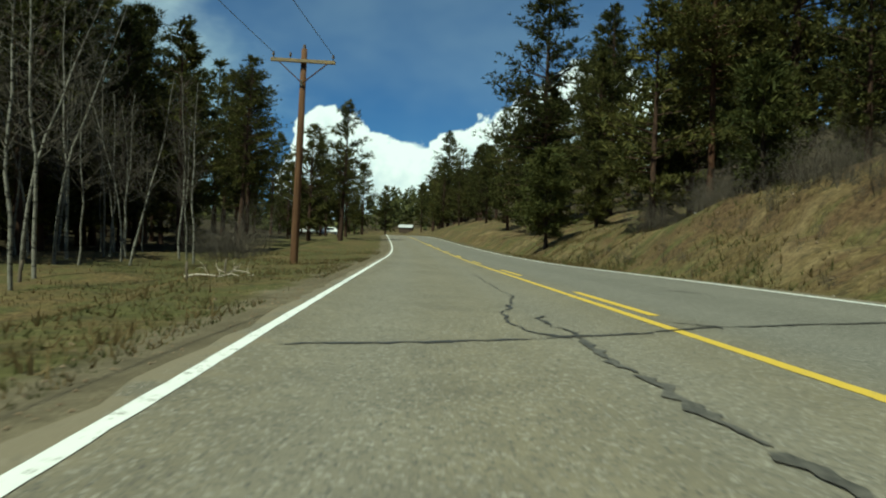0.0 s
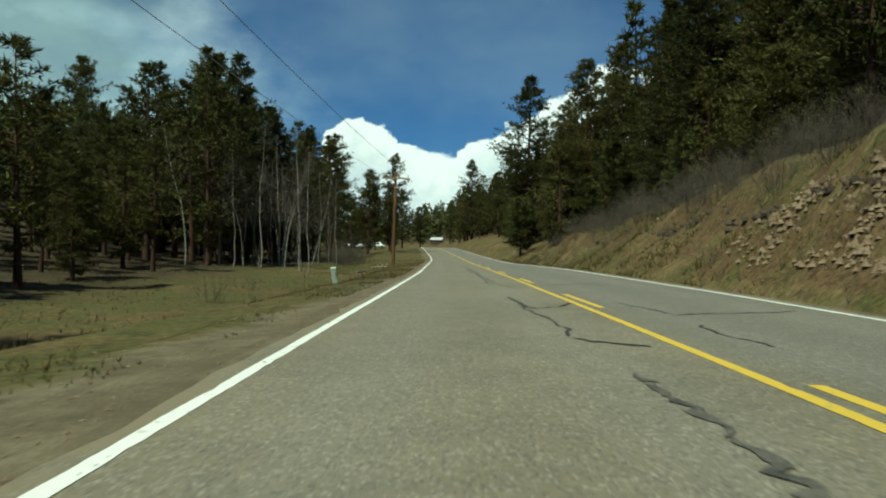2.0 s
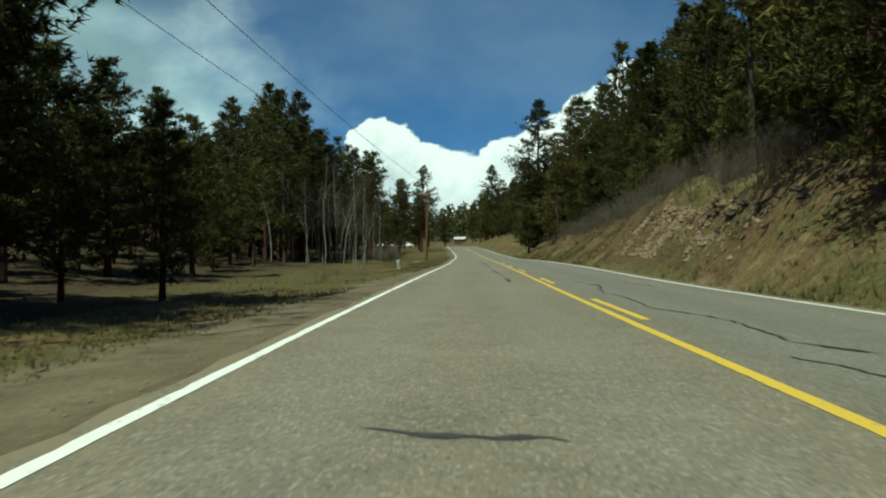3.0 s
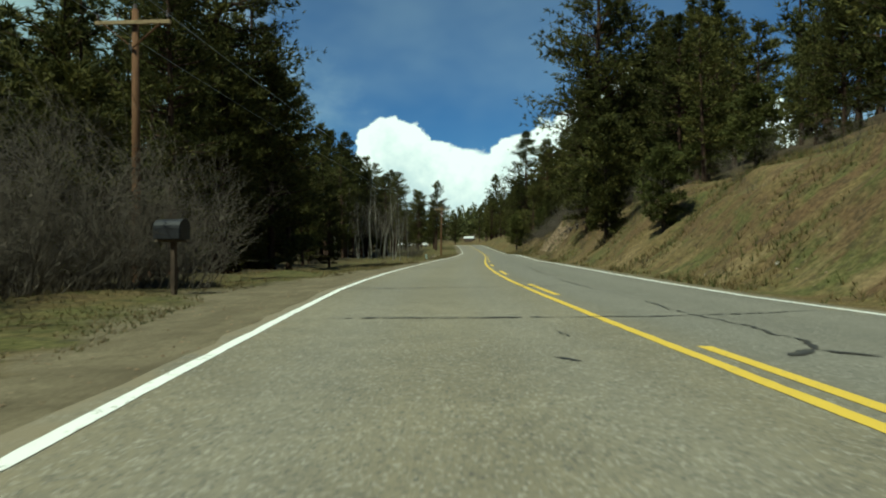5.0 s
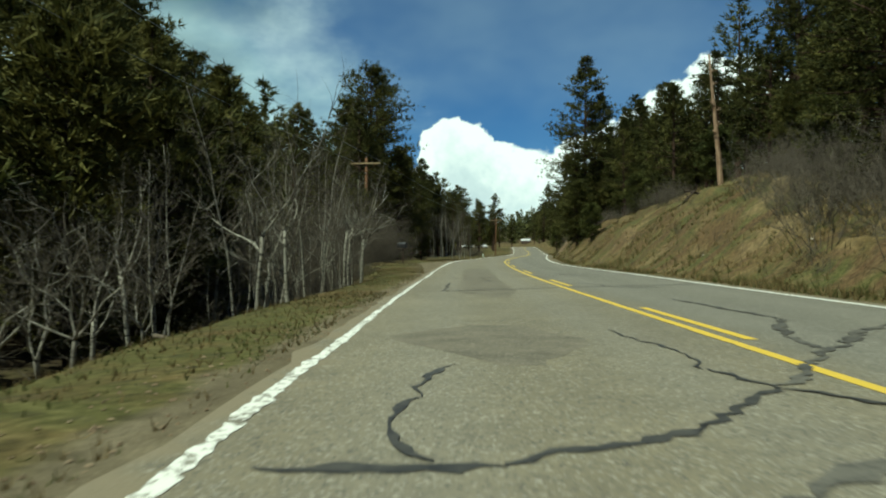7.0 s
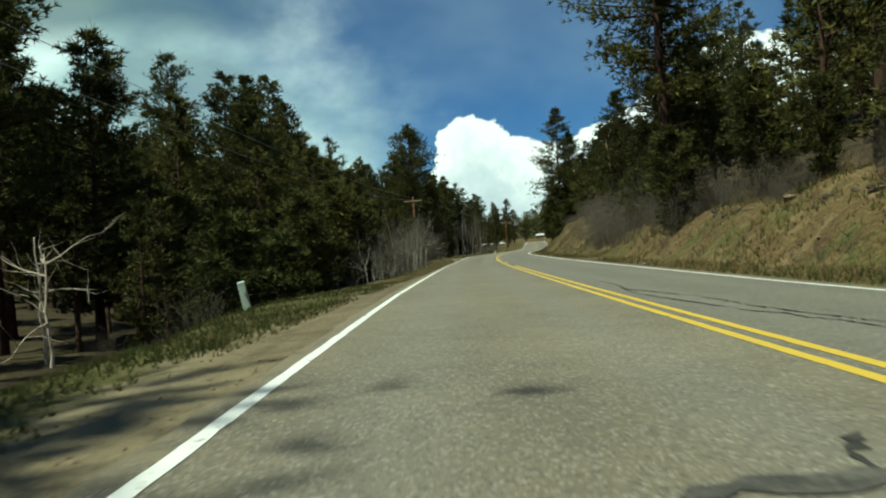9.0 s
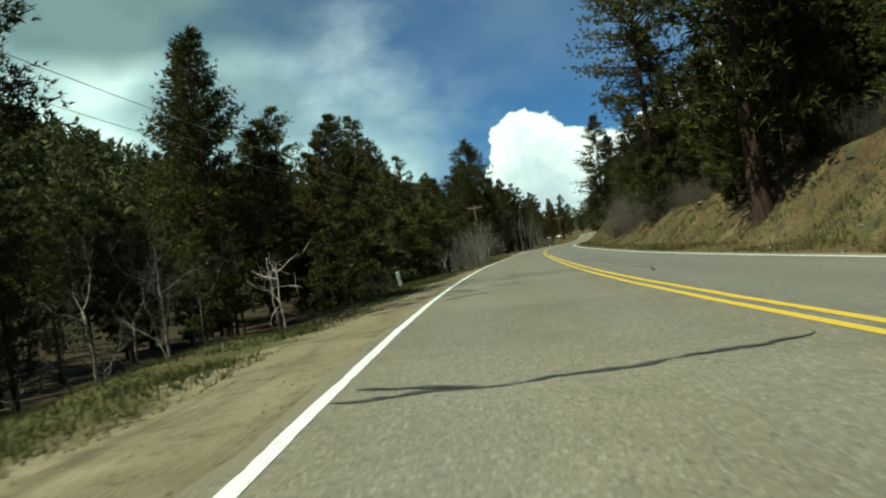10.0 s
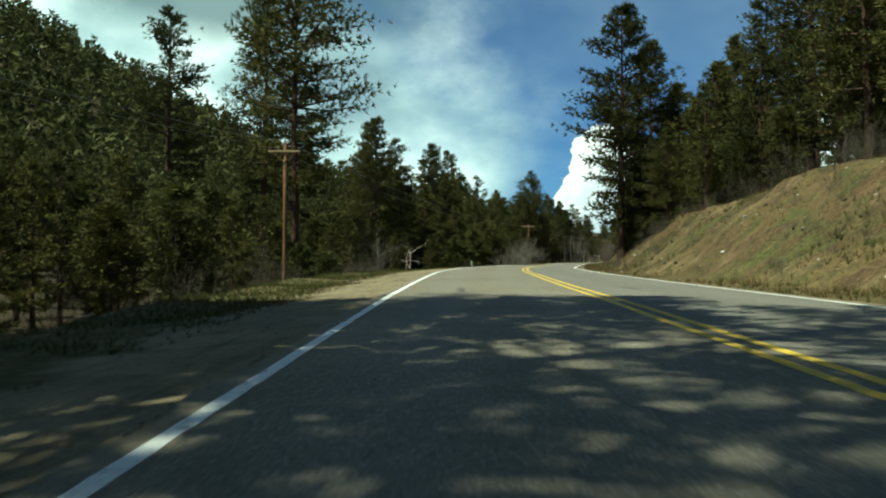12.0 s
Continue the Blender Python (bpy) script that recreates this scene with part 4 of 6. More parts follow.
def build_shrub(seed, h, stems, spread, depth=2):
    rng = np.random.default_rng(seed)
    name, label = ("willow_shrub", "tall leafless willow with slim grey stems") if h > 4 else ("brush_clump", "low leafless grey brush clump") if h < 2 else ("bare_shrub", "leafless grey-brown roadside shrub")
    e = thing(name, label, "shrub", "leafless " + name.split("_")[0] + " growth")
    tb, tw = Tubes(), Tubes()
    for _ in range(stems):
        a = rng.uniform(0, 6.28)
        o = rng.uniform(0, spread * 0.45)
        p = (math.cos(a) * o, math.sin(a) * o, -0.1)
        d = Vector((math.cos(a) * spread * 0.22, math.sin(a) * spread * 0.22, 1.0)) + Vector(rng.normal(0, 0.16, 3))
        ln, r = h * rng.uniform(0.35, 0.72), rng.uniform(0.007, 0.015) * (h / 3) ** 0.5
        pts = branchy(tb, rng, p, d, ln, r, 0, 3, 0.1)
        for _ in range(int(rng.integers(4, 7))):
            i = int(rng.integers(1, len(pts)))
            dd = (Vector(pts[i]) - Vector(pts[i - 1])).normalized() + Vector(rng.normal(0, 0.55, 3))
            sub = branchy(tw, rng, pts[i], dd, ln * rng.uniform(0.3, 0.6), r * 0.5, 0, 3, 0.15)
            for _ in range(depth):
                j = int(rng.integers(1, len(sub)))
                d2 = (Vector(sub[j]) - Vector(sub[j - 1])).normalized() + Vector(rng.normal(0, 0.6, 3))
                q = Vector(sub[j]) + d2.normalized() * ln * rng.uniform(0.14, 0.3)
                tw.add([sub[j], tuple(q)], [r * 0.34, r * 0.12], 3)
    tagged(tb.make("stem_clump", BARK_TWIG, e), kind="stuff")
    tagged(tw.make("twig_mass", BARK_TWIG, e), kind="stuff")
    return e


def place(src, x, y, s=1.0, rot=None, sink=0.0, tilt=(0, 0)):
    r = random.Random(int(x * 131 + y * 977))
    m = pose(x, y, float(ground_z(x, y)) - sink, tilt[0], tilt[1], r.uniform(0, 360) if rot is None else rot)
    ob = copy_thing(src, m)
    ob.scale = (s * r.uniform(0.94, 1.06), s * r.uniform(0.94, 1.06), s)
    return ob


def discard(ob):
    for o in [*ob.children_recursive, ob]:
        bpy.data.objects.remove(o)


# (height, crown base, radius) of each kind
PINES = [(build_pine(11, 20, 4.5, 3.1, dense=1.2), 20), (build_pine(12, 18, 2.6, 3.2, dense=1.25, tip=0.2), 18), (build_pine(13, 22, 7.0, 3.3, dense=1.1), 22), (build_pine(14, 15, 1.8, 2.8, dense=1.25), 15), (build_pine(15, 19, 6.5, 2.7, open_=0.9, r0=0.19, bark=BARK_DARK), 19)]
BUSHY = [(build_pine(16, 20, 1.4, 3.9, dense=1.32, tip=0.0, open_=0.3), 20), (build_pine(17, 17, 1.0, 3.5, dense=1.35, tip=0.1, open_=0.3), 17)]
RED = [(build_pine(23, 20, 6.5, 3.2, bark=BARK_ORANGE, dense=1.3, r0=0.2), 20)]
ROUND = [(build_pine(18, 20, 6.0, 4.2, dense=1.3, tip=0.7, open_=0.3), 20)]
YOUNG = [(build_pine(21, 6, 0.8, 1.5, NEEDLES_YELLOW, BARK_DARK, 1.2, 0.1), 6), (build_pine(22, 8, 0.7, 1.7, NEEDLES, BARK_DARK, 1.2, 0.1), 8)]
ASPENS = [(build_aspen(31, 11), 11), (build_aspen(32, 9), 9), (build_aspen(33, 12, True), 12), (build_aspen(34, 7), 7)]
CROOKED = [(build_crooked(35, 6.4, 0.40), 6.4), (build_crooked(36, 5.4, 0.46, 3), 5.4), (build_crooked(37, 7.5, 0.52, 3), 7.5), (build_crooked(38, 4.2, 0.34, 4), 4.2), (build_crooked(39, 3.0, 0.30, 4), 3.0), (build_crooked(40, 5.2, 0.45, 5, BARK_PALE), 5.2), (build_crooked(45, 5.6, 0.42, 4, BARK_PALE), 5.6)]
SHRUBS = [(build_shrub(41, 3.4, 26, 1.3, 2), 3.4), (build_shrub(42, 2.6, 26, 1.7, 2), 2.6), (build_shrub(43, 4.5, 20, 2.6, 4), 4.5), (build_shrub(44, 1.5, 20, 1.6, 2), 1.5)]
# plainer trees for the depth of the woods
FILL = [(build_pine(51, 17, 2.2, 3.0, tuft=0.75, per=6, open_=0.2, thin=0.115), 17), (build_pine(52, 19, 3.8, 2.8, tuft=0.75, per=6, open_=0.3, thin=0.115), 19), (build_pine(53, 14, 1.2, 2.7, tuft=0.75, per=6, open_=0.2, thin=0.115), 14)]
# second-row trees, a little plainer
MID = [(build_pine(61, 18, 4.0, 3.0, tuft=0.5, per=6, thin=0.13), 18), (build_pine(62, 16, 2.4, 3.0, tuft=0.5, per=6, thin=0.13), 16), (build_pine(63, 20, 6.0, 2.9, tuft=0.5, per=6, thin=0.13), 20), (build_pine(64, 14, 1.6, 2.8, tuft=0.5, per=6, thin=0.13), 14)]
used = []


def tree(kind, x, y, top):
    """One tree of a kind, scaled so that its top stands at that height."""
    src, h = kind
    used.append((x, y))
    return place(src, x, y, max(0.3, (top - float(ground_z(x, y))) / h))


# trees that stand out, by the bank and the verge; from y -224 down unseen shade casters
def stand(*rows):
    for kind, x, y, top in rows:
        tree(kind, x, y, top)


stand(
    (BUSHY[0], 8.0, 69.4, 25.0), (BUSHY[1], 10.6, 57, 15), (PINES[0], 12.5, 62, 20), (YOUNG[0], 6.0, 49.9, 6.8),
    (BUSHY[0], -0.5, 179, 27), (BUSHY[1], 9.0, 74, 16), (BUSHY[0], 5.2, 150, 20), (BUSHY[1], 5.5, 118, 16),
    (BUSHY[0], 8.5, 98, 17), (YOUNG[1], 9.2, 50, 7.5), (BUSHY[1], 3.4, 172, 17), (YOUNG[1], 10, 38, 7.5),
    (RED[0], 10.85, 34.0, 18.2), (PINES[1], 13.8, 32.8, 19.4), (PINES[2], 20.6, 33.3, 23.4), (PINES[4], 18.6, 25, 22),
)
stand(
    (BUSHY[0], 14.7, 19.6, 18.7), (PINES[1], 20, 12, 22), (PINES[3], 14.5, 40, 17), (YOUNG[1], 10.8, 28, 7.5),
    (BUSHY[1], 15.6, 27.5, 16), (BUSHY[0], 17.6, 32, 23), (BUSHY[1], 15.2, 14.5, 19), (BUSHY[0], 18.6, 17, 23),
    (BUSHY[1], 17.6, 8, 20), (BUSHY[0], 22, 21, 25), (BUSHY[1], 21.5, 3, 23), (YOUNG[1], 12.6, 33.5, 9),
    (BUSHY[1], 12.0, 40, 14), (MID[1], -15, -33, 14), (MID[0], -17, -40, 15), (MID[3], -19, -28, 14),
)
stand(
    (MID[2], -20, -46, 17), (MID[1], -16.5, -53, 15), (MID[0], -22, -36, 17), (MID[1], -15.5, -23, 7.5),
    (MID[0], -22, 34, 16), (MID[1], -26, 38, 17), (MID[2], -24, 43.5, 17), (MID[3], -29, 41, 17),
    (MID[1], -20.5, 27, 15), (MID[0], -27, 30, 17), (MID[2], -18, 52, 15), (PINES[4], 13.2, -18.9, 21),
    (PINES[2], 20.0, -8, 24), (PINES[0], 22.3, -16.5, 23.7), (BUSHY[1], 18.5, 2, 17), (PINES[1], 23, -26, 19),
)
stand(
    (PINES[0], 16.4, -32, 18), (BUSHY[0], 11.5, -33.5, 23.9), (BUSHY[0], 13.6, -31.0, 20), (BUSHY[1], 10.4, -37.5, 12),
    (PINES[1], 15.5, -41, 15), (YOUNG[1], 11.2, -41, 7), (YOUNG[0], 11.9, -55, 5.0), (YOUNG[1], 10.6, -46, 8.0),
    (PINES[3], 22.2, -56, 16.5), (PINES[1], 23, -48, 18), (BUSHY[1], 20.6, -52, 13.5), (PINES[0], 25.0, -72, 21),
    (BUSHY[0], 28.5, -66, 21), (BUSHY[1], 29, -79, 20), (PINES[3], 20, -62, 11), (BUSHY[0], 22.7, -112, 18.5),
)
stand(
    (ROUND[0], 21.8, -119, 25), (PINES[3], 24.5, -91.5, 14), (BUSHY[1], 19.8, -101, 13), (BUSHY[1], 26, -108, 12),
    (BUSHY[1], 27, -121, 9.5), (RED[0], 27.6, -143.5, 24), (YOUNG[1], 25.4, -145.5, 6.0), (BUSHY[1], 28.6, -146.5, 13),
    (YOUNG[0], 26.0, -148.5, 5.5), (YOUNG[1], 25.2, -137, 6), (YOUNG[1], 25.0, -129, 8), (YOUNG[1], 21.6, -124, 6.5),
    (BUSHY[1], 30.5, -157, 13), (PINES[1], 25.8, -151.6, 25.4), (PINES[2], 29.0, -131, 22), (PINES[3], 29, -142.5, 17),
)
stand(
    (PINES[0], 34.7, -113.7, 21), (BUSHY[0], 34, -124, 26), (BUSHY[1], 32.5, -136, 19), (PINES[3], 31, -148.5, 18),
    (MID[1], 31.5, -152, 12), (BUSHY[1], 36, -146, 23), (PINES[3], 33.8, -160, 13), (PINES[0], 38.5, -158, 24),
    (PINES[1], 41, -170, 23), (BUSHY[0], 43, -182, 25), (YOUNG[1], -5.3, -70.5, 5.4), (YOUNG[1], -7.4, -71, 6.2),
    (MID[3], -9.2, -74, 8), (PINES[0], -9.4, -56, 15), (BUSHY[1], -12, -52.5, 16), (PINES[2], -14.0, -31.0, 24),
)
stand(
    (ROUND[0], -10.8, -47.6, 20.2), (BUSHY[1], -8.2, -46.0, 12), (BUSHY[1], -12.5, -41.5, 15), (BUSHY[0], -15.5, -37.5, 17),
    (PINES[3], -9.5, -50, 12), (BUSHY[1], -13.0, -34.5, 13), (PINES[3], -10.4, -35.5, 13), (BUSHY[1], -16.6, -31.5, 14),
    (PINES[3], -9.6, -26.5, 6.2), (PINES[0], -18.9, -80.8, 23), (PINES[1], -28.5, -66, 27), (PINES[2], -28.7, -86, 25),
    (PINES[0], -10.5, -133, 20), (PINES[0], -8.3, -136.2, 19.5), (PINES[3], -8, -129, 14), (PINES[1], -15, -117.4, 15.8),
)
stand(
    (PINES[3], -16, -126, 17), (PINES[2], -14, -103, 18), (PINES[0], -12, -92, 17), (PINES[2], -7.9, -162.6, 27),
    (ROUND[0], 3.6, -174.8, 25.5), (PINES[2], -16.4, -166.1, 26), (PINES[4], -12, -151, 22), (BUSHY[1], -5.4, -103.5, 10.5),
    (BUSHY[0], -8, -99.5, 12), (BUSHY[1], -10, -95, 12.5), (BUSHY[1], -9.5, -108.0, 14), (YOUNG[1], -2.6, -107.4, 7),
    (YOUNG[0], -4.0, -112.0, 6), (BUSHY[1], -12, -101, 16), (PINES[1], -9, -89, 11.2), (PINES[0], -12.5, -85, 13.3),
)
stand(
    (BUSHY[1], -14, -91, 16), (BUSHY[1], -6.5, -97, 10.3), (BUSHY[1], -4.2, -94.5, 8.5), (YOUNG[1], -3.6, -99.0, 6.5),
    (BUSHY[1], -6.4, -90.5, 10), (YOUNG[1], -1.9, -103.8, 5.6), (BUSHY[1], -4.6, -116.0, 9), (YOUNG[1], -1.2, -116.4, 5.4),
    (BUSHY[1], -7.6, -121.0, 12), (YOUNG[1], 0.2, -120.6, 5.0), (PINES[1], 24, -228, 20), (PINES[0], 22.5, -233, 22),
    # from y -224 down: trees out of view, added to shade the road
    (BUSHY[1], 26, -239, 24), (PINES[2], 29.2, -236, 26), (BUSHY[0], 36.2, -243, 27),
)
stand(
    # more unseen shade casters, as far as y -249
    (PINES[0], 27.5, -224, 20), (PINES[4], 26.6, -232.3, 20), (BUSHY[1], 23.4, -224.6, 18), (PINES[3], 21.2, -226.4, 20),
    (BUSHY[1], 25.6, -227, 19), (PINES[4], 33.0, -239.5, 27), (PINES[1], 38.5, -249, 26), (PINES[0], 37.0, -239.0, 26),
    (PINES[4], 29.6, -228.8, 26), (BUSHY[0], -24.5, 46.5, 22), (BUSHY[1], -28, 50.5, 23), (BUSHY[0], -31, 55, 25),
    (BUSHY[1], -26, 55, 20), (PINES[1], -21.5, 51, 15.5), (PINES[0], -34.8, 50.8, 22), (PINES[1], -43, 85.5, 27.3),
)
stand(
    (PINES[2], -30, 102, 22.6), (BUSHY[0], -32.9, 79.3, 22.2), (PINES[1], -57.7, 77.4, 29.5), (PINES[0], -13.8, 96.6, 13.1),
    (PINES[0], -23.5, 141, 19), (PINES[1], -20.5, 128, 14), (PINES[3], -17.5, 96, 15), (PINES[0], -22, 84, 19),
    (PINES[1], -26, 66, 20), (PINES[2], -19, 70, 17), (PINES[0], -15, 112, 14), (PINES[1], -17, 150, 16),
    (PINES[3], -14, 168, 13), (BUSHY[1], -20, 58, 15),
)

# the forest behind them, thinner towards the road
rf = random.Random(17)


def cleared(x, y):
    """The open strips: under the line by the last pole, and before the dead trees."""
    for a, b, w in ((Vector((6.6, -180.7)), Vector((36.0, -226.0)), 2.1), (Vector((-1.5, -140.5)), Vector((15.5, -162.0)), 2.0), (Vector((-0.8, -141.0)), Vector((19.0, -180.0)), 2.0), (Vector((1.5, -158.0)), Vector((22.0, -186.0)), 2.4)):
        p = Vector((x, y)) - a
        t = p.dot(b - a) / (b - a).length_squared
        if -0.02 < t < 1 and (p - (b - a) * t).length < w:
            return True
    return False


def in_gap(x, y):
    """The gap in the saplings before the dead pine on the bank."""
    return abs(x - (19.6 - 0.17 * (-74.0 - y))) < 1.5 and -91.0 < y < -75.0


deep = {"crown": ([], []), "trunk": ([], [])}
arrays = {}


def into_stuff(src, x, y, s):
    """Adds a tree's mesh to the joined woods."""
    turn = rf.uniform(0, 6.28)
    ca, sa = math.cos(turn) * s, math.sin(turn) * s
    z = float(ground_z(x, y))
    for ch in src.children:
        key = ch.name.split(".")[0]
        if ch.data.name not in arrays:
            me = ch.data
            co = np.empty(len(me.vertices) * 3)
            me.vertices.foreach_get("co", co)
            arrays[me.name] = (co.reshape(-1, 3), [tuple(p.vertices) for p in me.polygons])
        co, fs = arrays[ch.data.name]
        if key == "trunk":
            co, fs = co[:72], fs[:64]
        V, Fs = deep[key]
        n = sum(len(v) for v in V)
        V.append(np.stack([x + co[:, 0] * ca - co[:, 1] * sa, y + co[:, 0] * sa + co[:, 1] * ca, z + co[:, 2] * s], 1))
        Fs.extend(tuple(i + n for i in f) for f in fs)


def skyline(x, y):
    """How tall trees grow: low in the hollow below the bend."""
    d = (x - float(mid_x(y))) / float(sec(y))
    if d > 0:
        top = by(y, ((-140, 40), (-128, 12.5), (-90, 12.5), (-86, 16), (-62, 16), (-58, 15), (-44, 15.5), (-28, 18.5), (-20, 40))) if d < 25 else 40.0
        return max(3.0, float(top - ground_z(x, y)))
    if y > 0 and -x > 0.3 * (y + 17):
        return max(5.0, 0.26 * math.hypot(x, y + 14) - float(ground_z(x, y)))
    if y > -112:
        return 40.0
    return max(3.0, 0.26 * -d + 0.8 - min(0.0, float(ground_z(x, y))))


def woods(n, yr, dist, kinds, gap, lo, hi, join=False):
    done = tries = 0
    while done < n and tries < n * 25:
        tries += 1
        y = rf.uniform(*yr)
        x = float(at(y, dist(y)))
        if cleared(x, y) or any((x - a) ** 2 + (y - b) ** 2 < gap * gap for a, b in used):
            continue
        kind = rf.choice(kinds)
        used.append((x, y))
        size = min(rf.uniform(lo, hi), skyline(x, y) / kind[1] * rf.uniform(0.75, 1.0))
        if in_gap(x, y):
            pass
        elif join:
            into_stuff(kind[0], x, y, size)
        else:
            place(kind[0], x, y, size)
        done += 1


crest = lambda y: LANE + by(y, RFLAT) + by(y, RHIGH) / by(y, RSLOPE)
woods(46, (-215, 36), lambda y: crest(y) + rf.uniform(0.4, 5.5), YOUNG + MID[3:], 2.2, 0.35, 0.8)
woods(56, (-215, 32), lambda y: crest(y) + rf.uniform(2.0, 13), [MID[1], MID[3], BUSHY[1], MID[3], YOUNG[1]], 3.1, 0.75, 1.1)
woods(85, (-215, 120), lambda y: crest(y) + rf.uniform(9, 42), FILL, 3.6, 0.9, 1.3, True)
woods(24, (60, 210), lambda y: LANE + rf.uniform(3.5, 14), MID, 4.0, 0.6, 0.95)
woods(54, (-5, 95), lambda y: -rf.uniform(20, 40), MID + BUSHY[1:], 3.2, 0.62, 0.9)
woods(84, (-70, 110), lambda y: -rf.uniform(24, 62), FILL, 4.0, 0.9, 1.25, True)
woods(20, (70, 210), lambda y: -rf.uniform(9, 30), MID, 4.0, 0.6, 0.9)
woods(26, (-170, -114), lambda y: -rf.uniform(13.5, 24), MID, 3.4, 0.55, 0.9)
woods(14, (-112, -80), lambda y: -rf.uniform(18, 26), BUSHY[1:] + MID[1:2] + MID[3:], 2.7, 0.40, 0.62)
woods(24, (-250, -170), lambda y: -rf.uniform(16, 28), MID, 3.6, 0.5, 0.8)
woods(44, (-212, -118), lambda y: -rf.uniform(10.5, 21), YOUNG + MID[3:], 2.0, 0.4, 0.95)
woods(14, (-216, -182), lambda y: -rf.uniform(12, 18), YOUNG + MID[3:], 2.5, 0.45, 0.8)
# unseen woods behind the camera's last place, added to hold back sky light
woods(26, (-310, -246), lambda y: -rf.uniform(9, 24), MID, 3.4, 0.8, 1.15)
woods(22, (-300, -226), lambda y: rf.uniform(14, 30), MID, 3.4, 0.8, 1.15)
woods(170, (-290, -60), lambda y: -rf.uniform(22, 75), FILL, 3.6, 0.8, 1.2, True)
for key, nm, mt, lb in (("crown", "deep_woods", NEEDLES_FAR, "crowns of the dark pines deep in the woods"), ("trunk", "deep_woods_trunks", BARK_PINE, "trunks of the pines deep in the woods")):
    tagged(mesh_object(nm, np.concatenate(deep[key][0]), deep[key][1], mt), lb, "forest", kind="stuff")

# bare aspens and willow thickets along the left verge
for x, y, k, s in ((-15.5, 31, 0, 1.0), (-16.5, 34, 2, 1.0), (-18, 37, 1, 1.1), (-17, 29, 1, 1.0), (-19.5, 33, 0, 0.9), (-21, 38, 2, 0.9), (-19.7, 46, 0, 1.0), (-18.2, 42, 1, 1.0), (-22, 44, 0, 1.1), (-16.4, 39.5, 3, 1.1), (-12.2, 23.5, 2, 0.95), (-14, 26, 0, 0.95), (-10.6, 19.5, 1, 1.0), (-20, 28, 2, 1.0), (-23, 33, 1, 1.0), (-13.4, 33, 3, 1.2), (-11.7, 36, 1, 0.95), (-14.8, 43, 2, 0.85), (-24, 40, 0, 1.0), (-17.5, 24, 1, 1.0), (-20.5, 22, 0, 1.0)):
    place(ASPENS[k][0], x, y, s)
# stunted aspens at the lip of the slope, below the driveway
def stunted(*rows):
    for x, y, k, s in rows:
        place(CROOKED[k][0], x, y, s * (0.72 if y > -130 else 0.85))


stunted(
    (-2.7, -82.1, 5, 1.4), (-1.6, -86.0, 6, 1.3), (-0.9, -88.6, 6, 1.0), (1.9, -97.6, 2, 0.9), (1.69, -96.4, 2, 0.95),
    (1.6, -94.4, 1, 1.1), (-0.6, -92.6, 2, 0.9), (-0.2, -90.2, 0, 0.85), (0.4, -98.6, 1, 1.0), (2.2, -99.8, 3, 1.1),
    (-2.4, -95.6, 2, 1.0), (-3.8, -89.6, 2, 1.1), (-1.8, -100.8, 2, 1.1), (1.4, -103.6, 1, 1.0), (-0.8, -106.4, 2, 1.0),
    (2.6, -106.0, 3, 1.0), (3.4, -108.8, 0, 0.8), (0.8, -110.2, 2, 1.0), (4.9, -111.1, 1, 0.9), (5.0, -112.9, 0, 0.8),
)
stunted(
    (4.1, -115.0, 4, 1.0), (3.6, -116.6, 3, 0.9), (2.2, -113.6, 1, 1.0), (4.6, -117.4, 4, 1.1), (2.4, -118.8, 3, 1.0),
    (5.2, -119.6, 4, 0.9), (0.6, -115.8, 0, 0.9), (-4.4, -104.0, 2, 1.0), (2.9, -155.6, 1, 0.95), (2.4, -157.2, 2, 0.95),
    (0.8, -157.2, 0, 0.9), (1.8, -160.7, 2, 0.85), (1.1, -153.6, 1, 1.0), (-0.2, -151.4, 3, 1.1), (3.4, -158.6, 3, 1.0),
    (0.2, -161.6, 0, 0.85), (4.6, -163.4, 4, 1.1), (2.8, -163.0, 3, 0.9), (-1.6, -149.0, 1, 0.9), (6.2, -168.6, 4, 1.0),
)
stunted(
    (5.0, -170.4, 3, 1.0), (8.6, -186.6, 3, 0.9), (9.8, -190.4, 4, 1.2), (13.8, -201.6, 1, 0.9), (15.4, -205.6, 3, 0.9),
)

ra = random.Random(41)
for i in range(46):
    # slim young aspens crowded behind the lip
    y = ra.uniform(-113, -84)
    d = -LANE - by(y, GRAVEL) - by(y, VERGE) - ra.triangular(0.5, 6.5, 1.2)
    place(ASPENS[ra.choice((0, 1, 1, 3))][0], float(at(y, d)), y, ra.uniform(0.36, 0.60) * float(by(y, ((-124, 0.72), (-108, 1.0)))))
for x, y in ((-15.0, 36), (-15.8, 38.5), (-17.6, 40), (-19, 35.5), (-20.3, 41.5), (-18.8, 48), (-13.6, 29), (-16.2, 27), (-12.9, 38.6), (-21.4, 48)):
    place(ASPENS[ra.choice((0, 1, 2))][0], x, y, ra.uniform(0.8, 1.05))
rs = random.Random(23)
